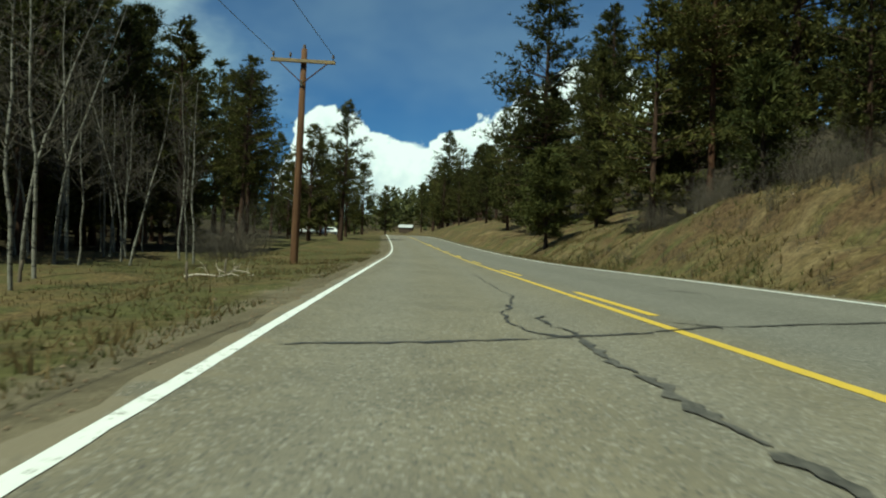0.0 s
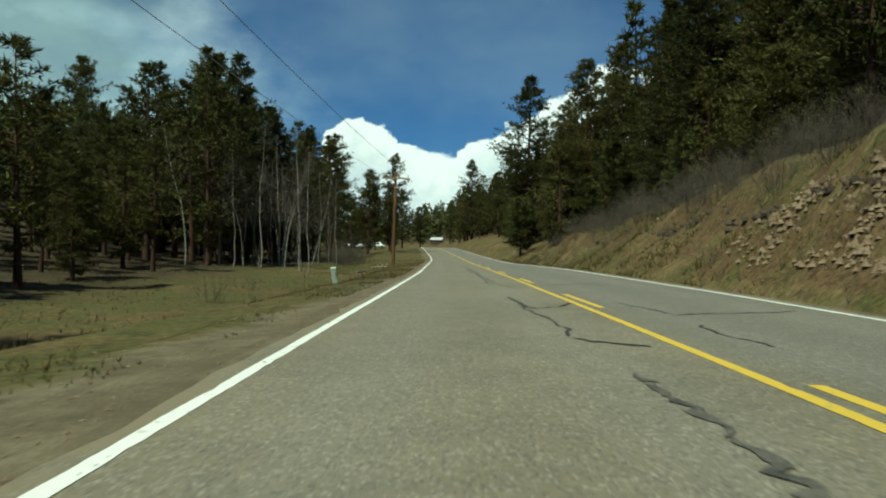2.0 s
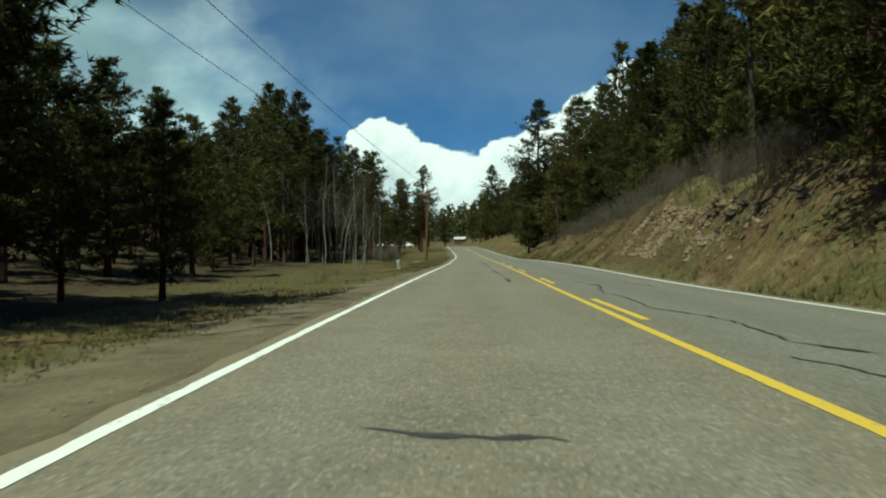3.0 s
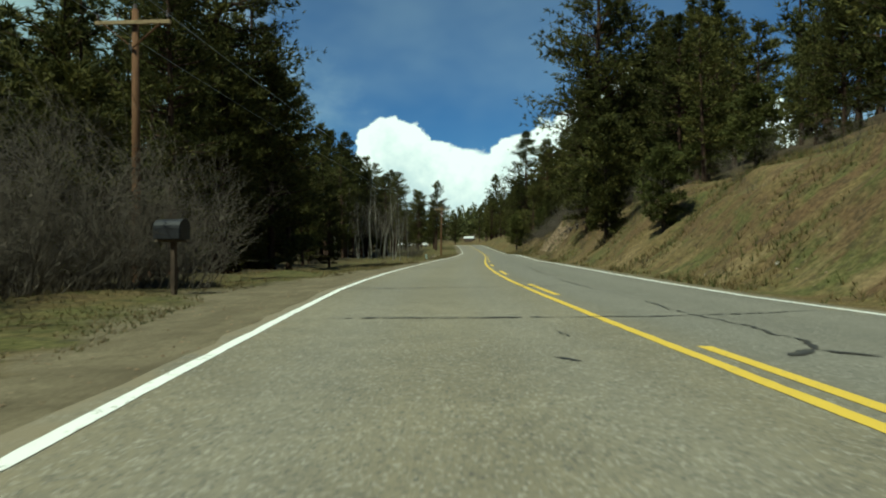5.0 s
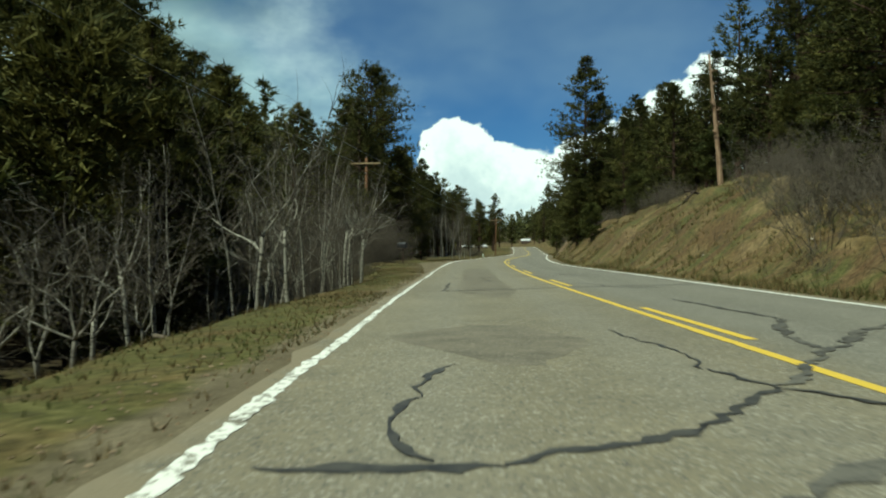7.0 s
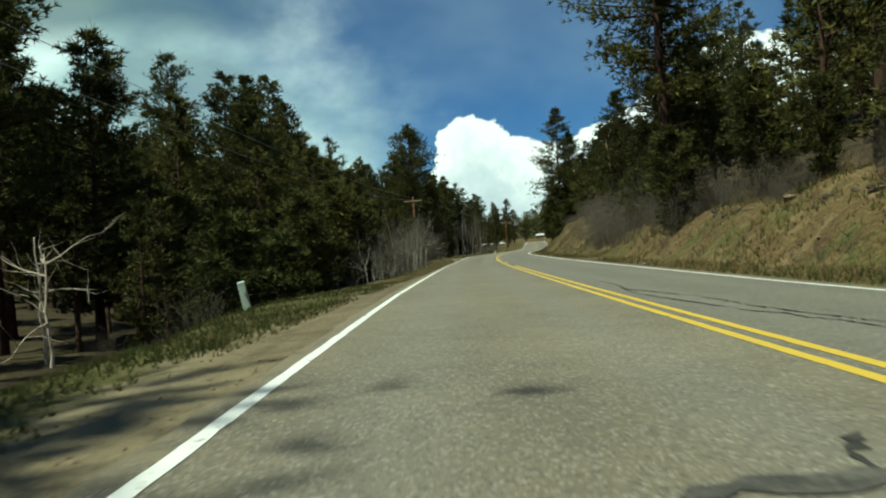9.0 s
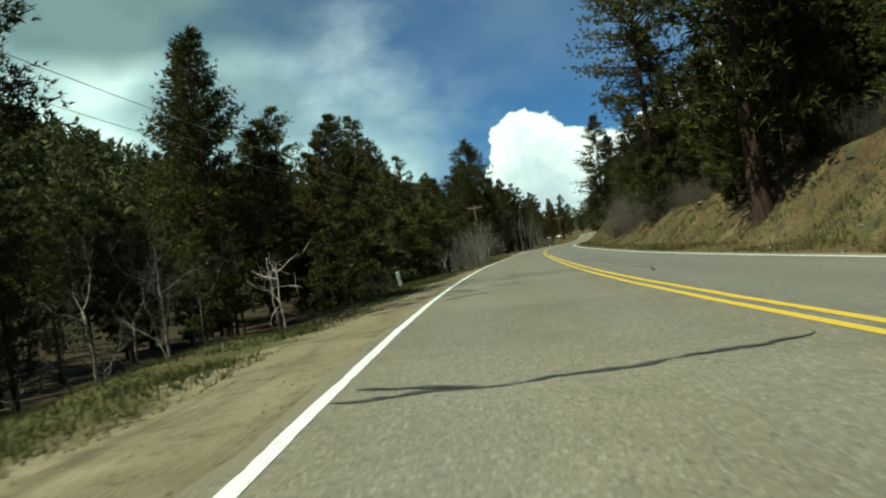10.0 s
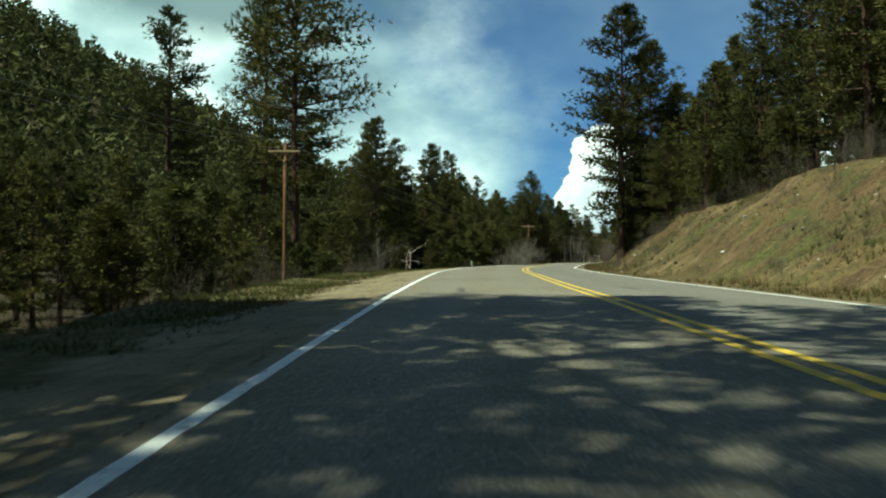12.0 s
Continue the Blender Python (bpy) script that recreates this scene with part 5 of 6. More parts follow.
for i in range(170):
    # left thicket, from the driveway to the lower bend
    y = rs.uniform(-215, -80) if i < 90 else rs.uniform(-128, -79)
    g = by(y, GRAVEL) + by(y, VERGE)
    d = -LANE - g - (rs.uniform(1.2, 10.5) if i < 90 else rs.uniform(1.0, 4.0))
    k = rs.choice((0, 0, 1, 2, 2, 3))
    if not cleared(float(at(y, d)), y) and not (y > -128 and (i % 2 or y < -108)):
        place(SHRUBS[k][0], float(at(y, d)), y, rs.uniform(0.55, 0.95) * float(by(y, ((-150, 0.8), (-125, 0.6), (-110, 0.62), (-100, 0.9), (-84, 1.1)))))
for i in range(400):
    # grey brush over the top of the right bank
    y = rs.uniform(-215, 40) if i < 120 else rs.uniform(-46, 36) if i < 250 else rs.uniform(-160, -70)
    run = by(y, RHIGH) / by(y, RSLOPE)
    d = LANE + by(y, RFLAT) + run * (by(y, SCARP) + 0.06) + rs.triangular(0, 4.5, 0.6)
    k = rs.choice((1, 3, 3))
    size = rs.uniform(0.5, 0.9) if k == 1 else rs.uniform(0.75, 1.35)
    if not in_gap(float(at(y, d)), y):
        place(SHRUBS[k][0], float(at(y, d)), y, size)
for i in range(54):
    # thick brush over the bank near the middle bend
    y = rs.triangular(-128, -90, -112)
    place(SHRUBS[rs.choice((0, 1, 2))][0], float(at(y, crest(y) + rs.uniform(-1.2, 2.2))), y, rs.uniform(0.7, 1.0))
for i in range(10):
    # willows round the foot of the pole
    place(SHRUBS[2][0], rs.uniform(-5.2, -3.2), rs.uniform(-78.5, -70.5), rs.uniform(0.9, 1.2))
for i in range(26):
    # low brush along the lower bend, also under the line
    y = rs.uniform(-216, -180)
    place(SHRUBS[rs.choice((3, 3, 1))][0], float(at(y, -LANE - by(y, GRAVEL) - by(y, VERGE) - rs.uniform(0.8, 6.0))), y, rs.uniform(0.5, 0.85))
deep["stem_clump"] = deep["twig_mass"] = ([], [])
for i in range(420):
    # low tufts of brush on the face of the bank
    y = rs.uniform(-222, 38) if i < 230 else rs.uniform(-224, -150)
    d = LANE + by(y, RFLAT) + rs.random() * by(y, RHIGH) / by(y, RSLOPE)
    into_stuff(SHRUBS[3][0], float(at(y, d)), y, rs.uniform(0.2, 0.5))
tagged(mesh_object("bank_brush", np.concatenate(deep["stem_clump"][0]), deep["stem_clump"][1], BARK_TWIG), "low leafless brush scattered over the cut bank", "brush", kind="stuff")


def thicket(*rows):
    for x, y, k, s in rows:
        place(SHRUBS[k][0], x, y, s)


thicket(
    (-11.6, 43.5, 0, 1.2), (-12.4, 45, 1, 1.4), (-11.0, 45.6, 1, 1.3), (-9.5, 36, 1, 0.9), (-11.2, 38, 1, 1.0),
    (-12.5, 41, 0, 0.9), (-13, 45, 1, 1.0), (-15.3, 47, 0, 0.8), (-4.6, -14, 3, 0.5), (-9.3, -4, 1, 0.7),
    (-9.8, 3, 3, 0.9), (-2.6, -70.5, 2, 0.95), (-3.4, -69.2, 2, 1.0), (-4.4, -70.4, 2, 1.05), (-4.0, -67.5, 0, 1.2),
    (-5.0, -68.6, 2, 1.0), (-5.4, -71.2, 2, 1.05), (-3.2, -72.4, 2, 0.9), (-4.6, -73.2, 2, 1.0), (-3.8, -75.4, 2, 0.95),
)
thicket(
    (-5.8, -74.4, 2, 1.1), (-4.6, -77.4, 2, 1.0), (-6.4, -77.6, 2, 1.2), (-5.5, -66, 2, 1.1), (-7.6, -70, 0, 1.2),
    (-9, -66, 2, 1.0), (-6.2, -73, 0, 1.0), (-4.6, -77, 2, 1.0), (-6.8, -62, 1, 1.2), (-3.8, -71.5, 3, 1.0),
)
for kinds in (FILL, MID, PINES, BUSHY, RED, ROUND, YOUNG, ASPENS, CROOKED, SHRUBS):
    for src, _ in kinds:
        discard(src)


def far_forest():
    """Woods on the far slopes, too many to count."""
    rng = np.random.default_rng(77)
    n = 5600
    cx, cy = rng.uniform(-330, -40, n), rng.uniform(-290, 200, n)
    n2 = 700
    cx = np.concatenate([cx, rng.uniform(-140, 160, n2), rng.uniform(62, 220, 500)])
    cy = np.concatenate([cy, rng.uniform(215, 430, n2), rng.uniform(-260, 260, 500)])
    d = (cx - mid_x(cy)) / sec(cy)
    ok = (np.abs(d) > 58) | ((cy > 210) & (np.abs(d) > 7))
    cx, cy = cx[ok], cy[ok]
    cz = ground_z(cx, cy)
    h = rng.uniform(8, 17, len(cx))
    cen, dirs = [], []
    for i in range(15):
        q = (i + 0.4) / 15
        for _ in range(3):
            a = rng.uniform(0, 6.28, len(cx))
            r = (0.21 * h * (1 - q) ** 0.8) * rng.uniform(0.1, 0.75, len(cx))
            cen.append(np.stack([cx + np.cos(a) * r, cy + np.sin(a) * r, cz + h * (0.10 + 0.88 * q)], 1))
            dirs.append(np.stack([np.cos(a), np.sin(a), np.full(len(cx), -0.05 + 0.9 * q)], 1))
    v, f = blades(np.concatenate(cen), np.concatenate(dirs), 1, 1.9, 0.55, 0.35, rng)
    tagged(mesh_object("far_forest", v, f, NEEDLES_FAR), "dense dark conifer woods on the far slopes", "forest", kind="stuff")


far_forest()

# ======== things along the road ========


def utility_pole(x, y, h, arm_z, arm_len, turn, lean=0.0, low_arm=False):
    e = thing("utility_pole", "brown wooden utility pole with a braced crossarm", "utility pole", "utility poles")
    tb = Tubes()
    tb.add([(0, 0, -0.6), (0, 0, 0), (0, 0, h * 0.5), (0, 0, h)], [0.15, 0.145, 0.125, 0.10], 12)
    tb.make("pole", POLE_WOOD, e)
    bm = bmesh.new()
    box(bm, (arm_len, 0.10, 0.125), pose(0, -0.16, arm_z), 0.012)
    part("crossarm", bm, ARM_WOOD, e, "weathered pale wooden crossarm")
    for s in (-1, 1):
        bm = bmesh.new()
        a, b = Vector((s * arm_len * 0.38, -0.20, arm_z - 0.05)), Vector((0, -0.17, arm_z - 0.78))
        m = Matrix.Translation((a + b) / 2) @ (a - b).to_track_quat("Z", "Y").to_matrix().to_4x4()
        box(bm, (0.085, 0.03, (a - b).length), m, 0.005)
        part("brace", bm, POLE_WOOD, e)
    pins = []
    for px in (-arm_len * 0.46, -arm_len * 0.2, arm_len * 0.46):
        bm = bmesh.new()
        cyl(bm, 0.018, 0.018, 0.12, pose(px, -0.16, arm_z + 0.06), 8)
        cyl(bm, 0.055, 0.045, 0.05, pose(px, -0.16, arm_z + 0.16), 10)
        cyl(bm, 0.04, 0.03, 0.07, pose(px, -0.16, arm_z + 0.21), 10)
        part("insulator", bm, PORCELAIN, e)
        pins.append((px, -0.16, arm_z + 0.24))
    bm = bmesh.new()
    cyl(bm, 0.06, 0.05, 0.16, pose(0, 0, h), 10)
    part("insulator", bm, PORCELAIN, e)
    pins.append((0, 0, h + 0.14))
    bm = bmesh.new()
    cyl(bm, 0.035, 0.035, 0.20, pose(0.0, -0.30, arm_z - 0.9, 20, 0, 0), 10)
    part("clamp", bm, STEEL, e)
    e.matrix_world = pose(x, y, float(ground_z(x, y)), 0, lean, turn)
    bpy.context.view_layer.update()
    return [e.matrix_world @ Vector(p) for p in pins]


def wire(a, b, sag, r=0.011):
    pts = [a.lerp(b, i / 24) - Vector((0, 0, sag * 4 * (i / 24) * (1 - i / 24))) for i in range(25)]
    tb = Tubes()
    tb.add(pts, [r] * 25, 4)
    tagged(tb.make("overhead_wire", WIRE), "thin overhead wire strung between utility poles", "wire", "overhead wires")


pole_a = utility_pole(-5.55, 28.1, 7.55, 7.1, 2.25, 3, 1.0)
pole_b = utility_pole(-6.17, -65.7, 8.6, 8.15, 2.4, 2)
pole_c = utility_pole(7.4, -182.0, 10.4, 9.75, 2.2, 18)
pole_d = utility_pole(18.5, -300, 9.4, 8.9, 2.2, 18)
for p, q, s in ((pole_a, pole_b, 0.9), (pole_b, pole_c, 1.6), (pole_c, pole_d, 1.3)):
    for i in (0, 2):
        wire(p[i], q[i], s, 0.011)


def pedestal(x, y, h, turn, tilt, label):
    e = thing("utility_pedestal", label, "utility box", "roadside utility pedestals")
    bm = bmesh.new()
    box(bm, (0.20, 0.18, h), pose(0, 0, h / 2 - 0.06), 0.02)
    part("housing", bm, BOX_GREEN, e)
    bm = bmesh.new()
    box(bm, (0.208, 0.188, 0.06), pose(0, 0, h - 0.06), 0.02)
    part("cap", bm, BOX_GREEN, e)
    bm = bmesh.new()
    box(bm, (0.06, 0.02, 0.12), pose(0.05, -0.11, h * 0.72), 0.006)
    part("latch", bm, STEEL, e)
    e.matrix_world = pose(x, y, float(ground_z(x, y)) - 0.28, tilt, -tilt, turn)


pedestal(-3.72, -6.75, 0.95, 12, 10, "pale green steel cable pedestal leaning in the verge")
pedestal(8.36, -145.1, 1.36, 20, 9, "pale green steel cable pedestal at the shoulder")


def mailbox(x, y):
    e = thing("mailbox", "black metal mailbox on a dark wooden post", "mailbox")
    bm = bmesh.new()
    box(bm, (0.10, 0.10, 1.25), pose(0, 0, 0.5), 0.01)
    part("post", bm, CABIN_WOOD, e)
    bm = bmesh.new()
    box(bm, (0.12, 0.75, 0.05), pose(0, 0.05, 1.08), 0.01)
    part("shelf", bm, FENCE_WOOD, e)
    bm = bmesh.new()
    box(bm, (0.36, 0.62, 0.22), pose(0, 0.05, 1.22), 0.01)
    bmesh.ops.create_cone(bm, cap_ends=True, segments=20, radius1=0.18, radius2=0.18, depth=0.62, matrix=pose(0, 0.05, 1.33, 90, 0, 0))
    part("housing", bm, BLACK, e)
    bm = bmesh.new()
    box(bm, (0.31, 0.014, 0.24), pose(0, -0.27, 1.24), 0.006)
    part("door", bm, BLACK, e)
    bm = bmesh.new()
    box(bm, (0.012, 0.03, 0.16), pose(0.19, 0.12, 1.30), 0.003)
    part("flag", bm, STEEL, e)
    e.matrix_world = pose(x, y, float(ground_z(x, y)), 0, 0, 78)


mailbox(-1.26, -73.8)


def snag(x, y, h, r0, mat, label, seed, arms=7, reach=1.6, lean=(0, 0), broken=True):
    rng = np.random.default_rng(seed)
    e = thing("dead_tree", label, "dead tree", "dead trees")
    tb = Tubes()
    n = 8
    walk_ = np.cumsum(rng.normal(0, 0.10 if r0 < 0.12 else 0.02, (n + 1, 2)), 0) * h / n
    pts = [(lean[0] * h * i / n + walk_[i, 0], lean[1] * h * i / n + walk_[i, 1], h * i / n - (0.3 if i == 0 else 0)) for i in range(n + 1)]
    tb.add(pts, [r0 * (1 - (0.72 if broken else 0.9) * i / n) for i in range(n + 1)], 8)
    tb.make("trunk", mat, e)
    for i in range(arms):
        t = rng.uniform(0.35, 0.97)
        k = min(int(t * n), n - 1)
        q = Vector(pts[k]).lerp(Vector(pts[k + 1]), t * n - k)
        a = rng.uniform(0, 6.28)
        tw = Tubes()
        branchy(tw, rng, tuple(q), (math.cos(a), math.sin(a), rng.uniform(0.1, 1.0)), reach * rng.uniform(0.5, 1.1), r0 * 0.5, 1, 5, 0.15)
        tw.make("limb", mat, e)
    e.matrix_world = pose(x, y, float(ground_z(x, y)))


snag(-1.75, -140.7, 4.5, 0.065, BARK_SNAG, "bleached dead tree with broken crooked limbs", 3, 6, 2.1)
snag(-0.75, -141.7, 3.9, 0.07, BARK_SNAG, "bleached dead tree with broken crooked limbs", 4, 6, 2.2)
snag(19.8, -74.0, 8.6, 0.20, BARK_RED, "dead pine trunk with peeling orange bark and a broken top", 5, 6, 0.5, (-0.09, 0))
snag(18.9, -12.0, 10.5, 0.17, BARK_SNAG, "pale barkless dead trunk on the bank", 7, 5, 0.8, (-0.04, 0))


def fallen_log(x, y, ln, r, turn, tilt, mat, label, seed):
    rng = np.random.default_rng(seed)
    e = thing("fallen_branch", label, "fallen branch", "fallen branches")
    tb = Tubes()
    pts = [(ln * (i / 6 - 0.5), rng.normal(0, 0.05), rng.normal(0, 0.03) + r) for i in range(7)]
    tb.add(pts, [r * (1 - 0.09 * i) for i in range(7)], 7)
    tb.make("stem", mat, e)
    for i in range(3):
        k = int(rng.integers(2, 6))
        tw = Tubes()
        branchy(tw, rng, pts[k], (rng.normal(0.4, 0.3), rng.normal(0, 0.8), 0.5), ln * 0.22, r * 0.4, 1, 4)
        tw.make("twig", mat, e)
    e.matrix_world = pose(x, y, float(ground_z(x, y)) - r * 0.4, 0, tilt, turn)


fallen_log(16.3, -82.6, 2.2, 0.09, 8, -48, BARK_DARK, "dark fallen branch propped on the bank", 2)
fallen_log(17.1, -82.4, 1.5, 0.07, -10, 18, BARK_DARK, "dark fallen branch propped on the bank", 3)
fallen_log(9.0, 40.5, 2.8, 0.09, 50, -12, BARK_DARK, "dead branch lying at the foot of the bank", 4)
fallen_log(-5.2, 18.2, 1.5, 0.03, 12, 0, BARK_SNAG, "pale fallen rail in the grass", 5)
fallen_log(-5.3, 20.2, 1.0, 0.03, 30, 0, BARK_SNAG, "pale fallen rail in the grass", 6)
fallen_log(3.6, -112.0, 2.0, 0.06, 15, 4, FENCE_WOOD, "grey fallen branch at the lip of the verge", 7)
fallen_log(11.8, -203.0, 2.4, 0.08, 100, 3, BARK_SNAG, "pale fallen branch at the lip of the verge", 8)


def bent_tree(x, y):
    """A dead tree that bowed over and broke, with a second stem beside it."""
    e = thing("bent_dead_tree", "dark leafless dead tree bowed over above the bank", "dead tree", "dead trees")
    for nm, pts, r in (("trunk", ((0, 0, -0.3), (-0.12, 0, 0.8), (0.0, 0.1, 1.7), (0.5, 0.2, 2.3), (1.3, 0.3, 2.6), (2.5, 0.4, 2.55), (3.6, 0.6, 2.2)), 0.10), ("limb", ((0.95, 0.2, -0.2), (0.9, 0.25, 0.9), (0.98, 0.3, 2.4)), 0.06), ("limb", ((-0.08, 0, 1.2), (-0.5, 0.1, 0.7), (-0.9, 0.2, 0.55)), 0.04)):
        tb = Tubes()
        tb.add(list(pts), [r * (1 - 0.6 * i / len(pts)) for i in range(len(pts))], 7)
        tb.make(nm, BARK_DARK, e)
    e.matrix_world = pose(x, y, float(ground_z(x, y)), 0, 0, -10)


bent_tree(41.5, -183.8)


def fence_post(x, y, h, r=0.055):
    e = thing("fence_post", "grey weathered wooden fence post", "fence post", "old fence posts")
    tb = Tubes()
    tb.add([(0, 0, -0.4), (0.01, 0, h * 0.5), (0.02, 0.01, h)], [r, r * 0.95, r * 0.85], 8)
    tb.make("post", FENCE_WOOD, e)
    rr = random.Random(int(x * 31 + y * 7))
    e.matrix_world = pose(x, y, float(ground_z(x, y)), rr.uniform(-5, 5), rr.uniform(-5, 5), 0)


for x, y, h in ((-9.8, 14.5, 0.6), (-11.8, 22, 0.6), (2.7, -179.8, 2.5), (3.5, -173.9, 2.3), (4.6, -175.5, 2.4), (1.6, -171.6, 2.3), (0.2, -168.4, 2.3), (10.7, 12.5, 1.1), (11.6, 15.5, 1.2), (12.3, 18.5, 1.2), (11.0, 14.0, 1.0)):
    fence_post(x, y, h)


def rail(a, b, za, zb):
    A = Vector((*a, float(ground_z(*a)) + za))
    B = Vector((*b, float(ground_z(*b)) + zb))
    tb = Tubes()
    tb.add([A, A.lerp(B, 0.5) - Vector((0, 0, 0.02)), B], [0.038, 0.034, 0.03], 6)
    tagged(tb.make("fence_rail", FENCE_WOOD), "grey wooden rail nailed to fence posts", "fence rail", "old fence rails")


for x_, y_, h_ in ((-3.75, -3.9, 0.36), (-5.7, 17.5, 0.4), (-5.8, 20.6, 0.36)):
    fence_post(x_, y_, h_, 0.03)
for x_, y_ in ((-4.2, 0.95), (-4.2, 2.0)):
    fence_post(x_, y_, 0.42, 0.04)
rail((-4.2, 0.95), (-4.0, 2.15), 0.34, 0.22)
rail((10.7, 12.5), (11.6, 15.5), 0.85, 0.95)
rail((11.6, 15.5), (12.3, 18.5), 0.95, 1.0)


def rock_mesh(seed, n=3):
    bm = bmesh.new()
    bmesh.ops.create_icosphere(bm, subdivisions=n, radius=1.0)
    r = random.Random(seed)
    off = Vector((r.uniform(0, 50), r.uniform(0, 50), r.uniform(0, 50)))
    cuts = [(Vector((r.gauss(0, 1), r.gauss(0, 1), r.gauss(0, 1))).normalized(), r.uniform(0.25, 0.62)) for _ in range(9)]
    for v in bm.verts:
        for nn, c in cuts:
            k = v.co.dot(nn) - c
            if k > 0:
                v.co -= nn * k
        v.co *= 1 + 0.06 * noise.noise(v.co * 2.5 + off)
    return bm


rock_kinds = {}
for mt, nm in ((ROCK, "tan"), (ROCK_PALE, "pale"), (ROCK_DARK, "dark")):
    for s in range(4):
        me = bpy.data.meshes.new("rock")
        b_ = rock_mesh(s, 2)
        b_.to_mesh(me)
        b_.free()
        me.materials.append(mt)
        rock_kinds[nm, s] = me
ROCK_LABELS = {"tan": "broken tan rock standing out of the bank", "pale": "small pale stone lying on the bank", "dark": "dark clod, root-bound at the broken turf, in place of shaded undercuts lower down"}


def rock(x, y, sx, sy, sz, k, turn, lift=0.0, look_="tan"):
    ob = tagged(new({"tan": "rock", "pale": "stone", "dark": "root_clod"}[look_], rock_kinds[look_, k]), ROCK_LABELS[look_], {"tan": "rock", "pale": "stone", "dark": "clod"}[look_], look_ + " pieces of the bank")
    ob.matrix_world = pose(x, y, float(ground_z(x, y)) + lift, 12, -18, turn) @ Matrix.Diagonal((sx, sy, sz, 1))


rr = random.Random(9)
for i in range(285):
    # the outcrop where the bank was cut
    y = rr.triangular(-31, -13, -23)
    e_ = by(y, RFLAT) + (0.30 + 0.52 * rr.betavariate(1.6, 1.4)) * by(y, RHIGH) / by(y, RSLOPE)
    s = rr.uniform(0.05, 0.15) * (1.5 if rr.random() < 0.08 else 1)
    rock(float(at(y, LANE + e_)), y, s * rr.uniform(0.7, 1.3), s * rr.uniform(0.6, 1.3), s * rr.uniform(1.2, 3.0), rr.randrange(4), rr.uniform(-25, 25), -0.05)
for i in range(170):
    y = rr.uniform(-225, 34)
    e_ = by(y, RFLAT) + rr.uniform(-0.7, 1.0) * by(y, RHIGH) / by(y, RSLOPE)
    if e_ < 0.8:
        continue
    s = rr.uniform(0.03, 0.11)
    rock(float(at(y, LANE + e_)), y, s, s * rr.uniform(0.8, 1.4), s * 0.7, rr.randrange(4), rr.uniform(0, 360), -0.015, "pale" if rr.random() < 0.6 else "tan")
for i in range(210):
    # roots and clods under the broken edge of the turf
    y = rr.uniform(-42, 16) if i < 165 else rr.uniform(-160, -122)
    e_ = by(y, RFLAT) + (by(y, SCARP) + rr.uniform(-0.02, 0.05)) * by(y, RHIGH) / by(y, RSLOPE)
    s = rr.uniform(0.09, 0.28)
    rock(float(at(y, LANE + e_)), y, s * rr.uniform(0.7, 1.3), s * rr.uniform(1.4, 3.0), s * rr.uniform(0.4, 0.8), rr.randrange(4), rr.uniform(-20, 20), -0.03, "dark")
for i in range(120):
    # stones along the lower bend, and dark lumps in place of the bank's shaded undercuts
    y = rr.uniform(-222, -160)
    e_ = by(y, RFLAT) + rr.uniform(0.08, 0.95) * by(y, RHIGH) / by(y, RSLOPE)
    s = rr.uniform(0.05, 0.17)
    rock(float(at(y, LANE + e_)), y, s * rr.uniform(0.7, 1.4), s * rr.uniform(0.8, 1.6), s * 0.75, rr.randrange(4), rr.uniform(0, 360), -0.01, "pale" if rr.random() < 0.4 else "dark")
for i in range(16):
    # the root plate of the big pine on the bank
    rock(26.2 + rr.uniform(-1.0, 1.0), -141.2 + rr.uniform(-2.2, 2.2), rr.uniform(0.15, 0.35), rr.uniform(0.2, 0.5), rr.uniform(0.12, 0.3), rr.randrange(4), rr.uniform(0, 360), -0.03, "dark")
for x, y, s in ((26.4, -144.5, 0.5), (27.2, -143.0, 0.5), (30.2, -163, 0.4), (34.5, -178.5, 0.32), (24.3, -136.2, 0.4)):
    rock(x, y, s, s * 1.2, s * 0.7, int(s * 10) % 4, s * 500, -0.1)


def clods():
    """Clods and small stones that break up the face of the bank."""
    rng = np.random.default_rng(31)
    n = 4200
    y = rng.uniform(-228, 50, n)
    f, run = by(y, RFLAT), by(y, RHIGH) / by(y, RSLOPE)
    d = LANE + f * rng.uniform(0.5, 1.0, n) + run * rng.random(n) ** 0.9 * 1.15
    x = at(y, d)
    keep = wave(x * 0.9, y * 1.2, 2.6) + rng.normal(0, 0.4, n) > -0.1
    x, y = x[keep], y[keep]
    n = len(x)
    r = rng.uniform(0.02, 0.065, n) ** 1.15
    base = np.array([(1, 0, 0), (0, 1, 0), (-1, 0, 0), (0, -1, 0), (0, 0, 0.9), (0, 0, -0.6)])
    v = (base[None] * r[:, None, None] * rng.uniform(0.6, 1.5, (n, 1, 3)) + np.stack([x, y, ground_z(x, y) + r * 0.2], 1)[:, None]).reshape(-1, 3)
    tri = np.array([(0, 1, 4), (1, 2, 4), (2, 3, 4), (3, 0, 4)])
    fc = (tri[None] + (np.arange(n) * 6)[:, None, None]).reshape(-1, 3)
    tagged(mesh_object("bank_stones", v, fc, ROCK), "loose stones and clods on the cut bank", "stones", kind="stuff")


clods()


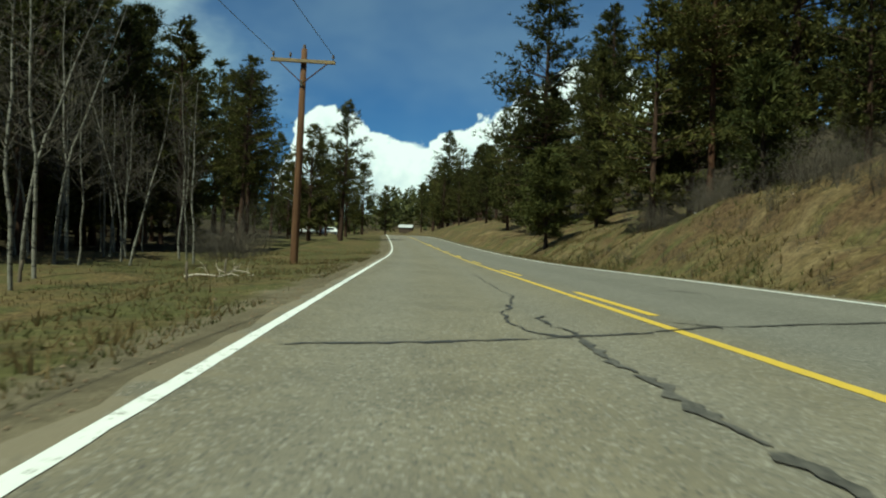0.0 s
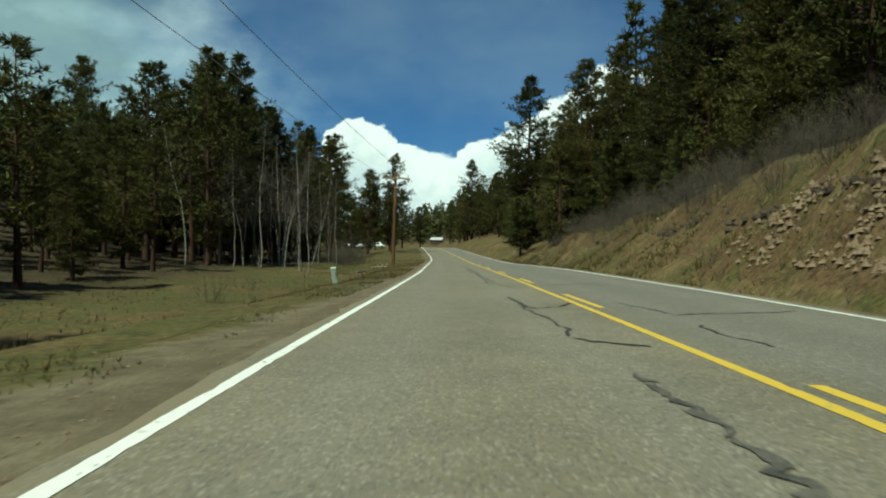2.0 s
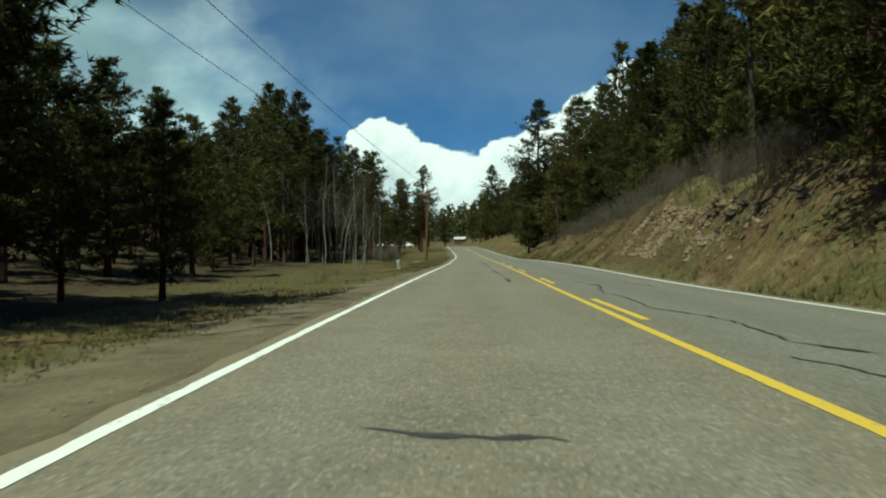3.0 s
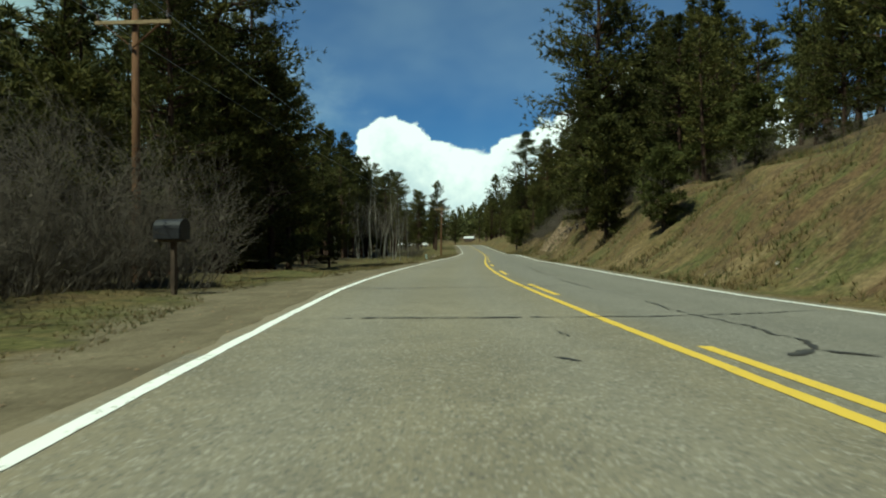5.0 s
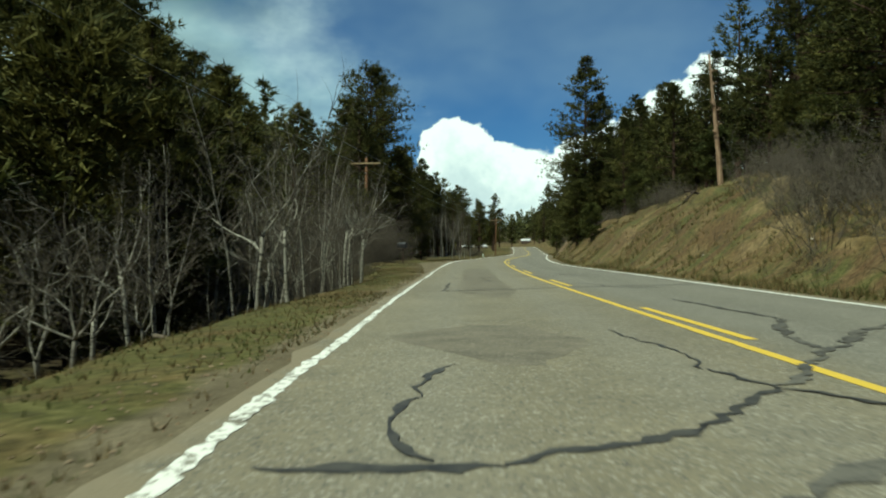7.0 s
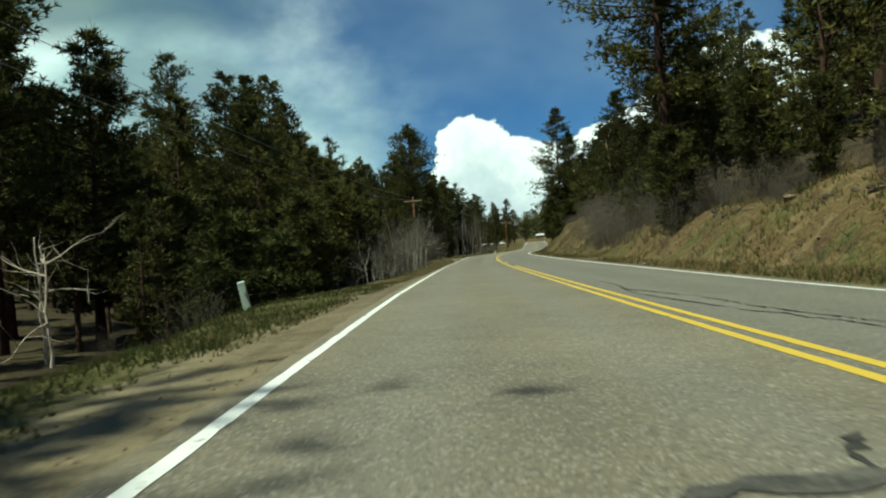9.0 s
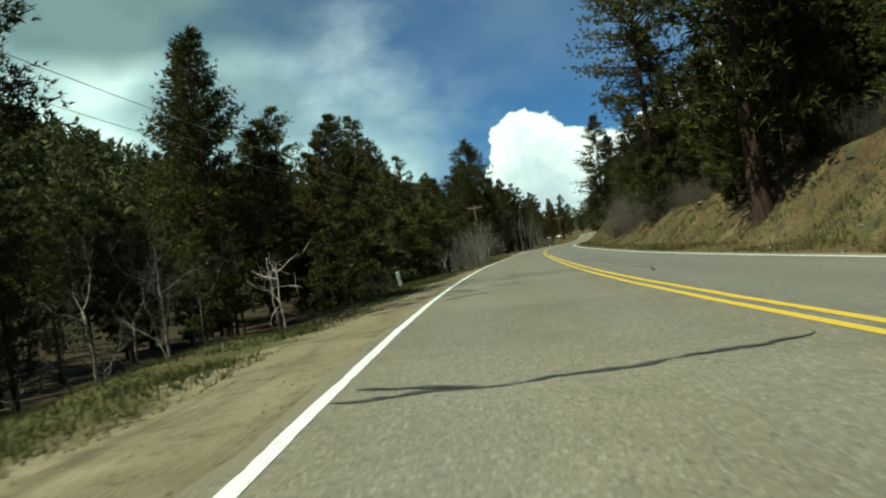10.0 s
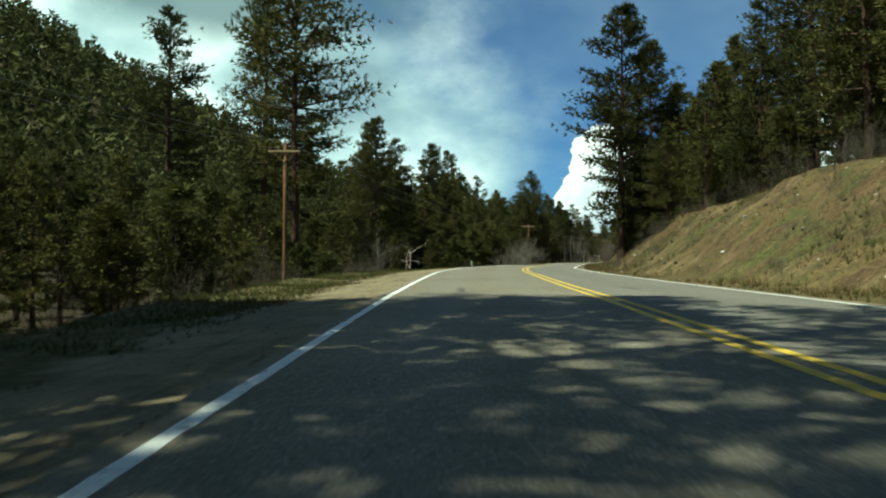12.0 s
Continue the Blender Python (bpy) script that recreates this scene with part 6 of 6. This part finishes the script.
def rubble():
    """Broken slabs that cover the cut face between the larger rocks."""
    rng = np.random.default_rng(33)
    n = 2600
    y = rng.triangular(-32, -22, -12, n)
    d = LANE + by(y, RFLAT) + (0.18 + 0.60 * rng.beta(1.5, 1.4, n)) * by(y, RHIGH) / by(y, RSLOPE)
    x = at(y, d)
    keep = vnoise(x, y, 1.3, 21) + 0.5 * vnoise(x, y, 0.5, 22) + rng.normal(0, 0.15, n) > 0.05
    x, y = x[keep], y[keep]
    n = len(x)
    r = rng.uniform(0.03, 0.10, n)
    base = np.array([(1, 0, 0), (0, 1, 0), (-1, 0, 0), (0, -1, 0), (0, 0, 1.0), (0, 0, -0.6)])
    v = (base[None] * r[:, None, None] * rng.uniform(0.5, 1.8, (n, 1, 3)) + np.stack([x, y, ground_z(x, y) + r * 0.3], 1)[:, None]).reshape(-1, 3)
    tri = np.array([(0, 1, 4), (1, 2, 4), (2, 3, 4), (3, 0, 4)])
    fc = (tri[None] + (np.arange(n) * 6)[:, None, None]).reshape(-1, 3)
    tagged(mesh_object("outcrop_rubble", v, fc, ROCK), "broken tan slabs on the cut rock face", "stones", kind="stuff")


rubble()


def cabin(x, y, turn):
    e = thing("cabin", "small dark cabin with a pale metal roof beyond the bend", "cabin")
    bm = bmesh.new()
    box(bm, (5.0, 6.0, 2.4), pose(0, 0, 1.2), 0.03)
    part("wall", bm, CABIN_WOOD, e)
    for s in (-1, 1):
        bm = bmesh.new()
        box(bm, (3.3, 6.4, 0.10), pose(s * 1.42, 0, 2.95, 0, s * 24, 0), 0.02)
        roof = part("roof", bm, ROOF_METAL, e, "pale sheet metal roof slope")
    bm = bmesh.new()
    vs = [bm.verts.new(p) for p in ((-2.5, -3, 2.4), (2.5, -3, 2.4), (0, -3, 3.5), (-2.5, 3, 2.4), (2.5, 3, 2.4), (0, 3, 3.5))]
    for f in ((0, 1, 2), (5, 4, 3), (0, 2, 5, 3), (1, 4, 5, 2), (0, 3, 4, 1)):
        bm.faces.new([vs[i] for i in f])
    part("gable", bm, CABIN_WOOD, e)
    bm = bmesh.new()
    box(bm, (0.95, 0.06, 2.0), pose(-1.2, -3.03, 1.0), 0.01)
    part("door", bm, CABIN_WOOD, e)
    for wx in (0.6, 1.7):
        bm = bmesh.new()
        box(bm, (0.8, 0.05, 0.9), pose(wx, -3.03, 1.5), 0.01)
        part("window", bm, GLASS_DARK, e)
    e.matrix_world = pose(x, y, float(ground_z(x, y)) - 0.05, 0, 0, turn) @ Matrix.Scale(0.72, 4)


cabin(-14.0, 250.5, 84)


def shed(x, y, turn):
    e = thing("shed", "small dark board shed with a white door in the woods", "shed")
    bm = bmesh.new()
    box(bm, (2.8, 2.4, 2.3), pose(0, 0, 1.15), 0.02)
    part("wall", bm, CABIN_WOOD, e)
    bm = bmesh.new()
    box(bm, (3.2, 2.9, 0.09), pose(0, 0, 2.42, 9, 0, 0), 0.02)
    part("roof", bm, CABIN_WOOD, e)
    bm = bmesh.new()
    box(bm, (0.8, 0.06, 1.95), pose(-0.5, -1.22, 1.0), 0.01)
    door = part("door", bm, CAR_WHITE, e, "white painted door")
    bm = bmesh.new()
    cyl(bm, 0.03, 0.03, 0.06, pose(-0.2, -1.25, 1.0, 90, 0, 0), 8)
    part("handle", bm, STEEL, door)
    e.matrix_world = pose(x, y, float(ground_z(x, y)) - 0.05, 0, 0, turn)


shed(-46.5, -36, 36)


def parked_car(x, y, turn, label):
    e = thing("parked_car", label, "car", "parked white cars")
    bm = bmesh.new()
    prof = ((-2.2, 0.35), (-2.2, 0.85), (-1.5, 0.95), (-1.1, 1.45), (0.9, 1.5), (1.5, 1.0), (2.2, 0.92), (2.25, 0.35))
    l = [bm.verts.new((px, -0.88, pz)) for px, pz in prof]
    r = [bm.verts.new((px, 0.88, pz)) for px, pz in prof]
    n = len(prof)
    bm.faces.new(l)
    bm.faces.new(r[::-1])
    for i in range(n):
        bm.faces.new((l[i], r[i], r[(i + 1) % n], l[(i + 1) % n]))
    bmesh.ops.recalc_face_normals(bm, faces=bm.faces)
    bmesh.ops.bevel(bm, geom=list(bm.edges), offset=0.06, segments=2, affect="EDGES")
    body = part("body", bm, CAR_WHITE, e, smooth=True)
    for s in (-1, 1):
        bm = bmesh.new()
        box(bm, (1.9, 0.02, 0.36), pose(-0.1, s * 0.885, 1.2), 0.005)
        part("side_window", bm, GLASS_DARK, e)
        for wx in (-1.35, 1.4):
            bm = bmesh.new()
            cyl(bm, 0.33, 0.33, 0.2, pose(wx, s * 0.9 + 0.1, 0.33, 90, 0, 0), 18)
            w = part("wheel", bm, RUBBER, e)
            bm = bmesh.new()
            cyl(bm, 0.19, 0.17, 0.03, pose(wx, s * 0.9 + (0.125 if s > 0 else -0.10), 0.33, 90, 0, 0), 14)
            part("rim", bm, STEEL, w)
    bm = bmesh.new()
    box(bm, (0.02, 1.4, 0.42), pose(1.22, 0, 1.24, 0, -50, 0), 0.004)
    part("windscreen", bm, GLASS_DARK, e)
    e.matrix_world = pose(x, y, float(ground_z(x, y)), 0, 0, turn)


parked_car(-23.5, 152, 4, "white parked car under the pines")
parked_car(-29.0, 154, -6, "white parked car under the pines")

# ======== grass ========


def grass(name, label, mat, n, seed, yr, dr, ln, wd, per, gate=0.0):
    """Tufts of grass over a stretch of verge: d runs outwards from the edge lines."""
    rng = np.random.default_rng(seed)
    y = rng.uniform(*yr, n)
    d = dr(y, rng.random(n))
    x = at(y, d)
    if gate:
        keep = 0.9 * vnoise(x, y, 2.9, 8) + 0.6 * vnoise(x, y, 0.9, 9) + rng.normal(0, 0.22, n) > gate
        x, y = x[keep], y[keep]
    # hardly any grass grows on the rock face
    keep = (x < mid_x(y)) | (y < -31) | (y > -13) | (rng.random(len(y)) < 0.3)
    x, y = x[keep], y[keep]
    c = np.stack([x, y, ground_z(x, y) - 0.01], 1)
    v, f = blades(c, np.tile([0, 0, 1.0], (len(c), 1)), per, ln, wd, 0.42, rng)
    tagged(mesh_object(name, v, f, mat), label, "grass", kind="stuff")


left_near = lambda y, t: -LANE - by(y, GRAVEL) * 0.85 - t ** 1.4 * (by(y, VERGE) + 5)
left_far = lambda y, t: -LANE - by(y, GRAVEL) - t * 26
right_bank = lambda y, t: LANE + 0.8 + t * (by(y, RFLAT) + by(y, RHIGH) / by(y, RSLOPE) + 3)
grass("verge_grass", "short green spring grass on the verge", BLADES_GREEN, 48000, 1, (-232, 50), left_near, 0.052, 0.007, 3, -0.12)
grass("dry_verge_grass", "short straw-coloured grass on the verge", BLADES_DRY, 42000, 2, (-232, 50), left_near, 0.085, 0.006, 3, -0.15)
grass("field_grass", "dry grass in the field under the trees", BLADES_DRY, 12000, 3, (-75, 60), left_far, 0.16, 0.014, 3, 0.1)
grass("bank_grass", "dry tufted grass on the cut bank", BLADES_DRY, 38000, 4, (-226, 60), right_bank, 0.20, 0.011, 4, 0.08)
grass("green_bank_grass", "green tufted grass on the cut bank", BLADES_GREEN, 18000, 5, (-226, 60), right_bank, 0.15, 0.011, 4, 0.22)

grass("lush_verge_grass", "green grass along the lower verge", BLADES_GREEN, 22000, 6, (-232, -140), lambda y, t: -LANE - by(y, GRAVEL) * 1.0 - t * (by(y, VERGE) + 1.5), 0.11, 0.008, 3, -0.35)

grass("bank_tussocks", "dark tussocks and low weeds on the bank", BLADES_GREEN, 9000, 7, (-226, 40), right_bank, 0.34, 0.012, 6, 0.42)
grass("bank_straw", "pale straw tussocks on the bank", BLADES_DRY, 7000, 8, (-226, 40), right_bank, 0.30, 0.011, 6, 0.42)


def pebbles():
    """Loose gravel along the shoulders."""
    rng = np.random.default_rng(12)
    n = 9000
    y = rng.uniform(-230, 30, n)
    u = rng.random(n) ** 1.3 * (by(y, GRAVEL) + 0.5) + 0.25
    d = np.where(rng.random(n) < 0.8, -LANE - u, LANE + 0.4 + rng.random(n) * 1.6)
    x = at(y, d)
    z = ground_z(x, y)
    r = rng.uniform(0.007, 0.021, n)
    base = np.array([(1, 0, 0), (0, 1, 0), (-1, 0, 0), (0, -1, 0), (0, 0, 0.7), (0, 0, -0.5)])
    v = (base[None] * r[:, None, None] * rng.uniform(0.7, 1.4, (n, 1, 3)) + np.stack([x, y, z + r * 0.25], 1)[:, None]).reshape(-1, 3)
    tri = np.array([(0, 1, 4), (1, 2, 4), (2, 3, 4), (3, 0, 4)])
    f = (tri[None] + (np.arange(n) * 6)[:, None, None]).reshape(-1, 3)
    tagged(mesh_object("shoulder_gravel", v, f, ROCK), "loose gravel on the sandy shoulders", "gravel", kind="stuff")


pebbles()
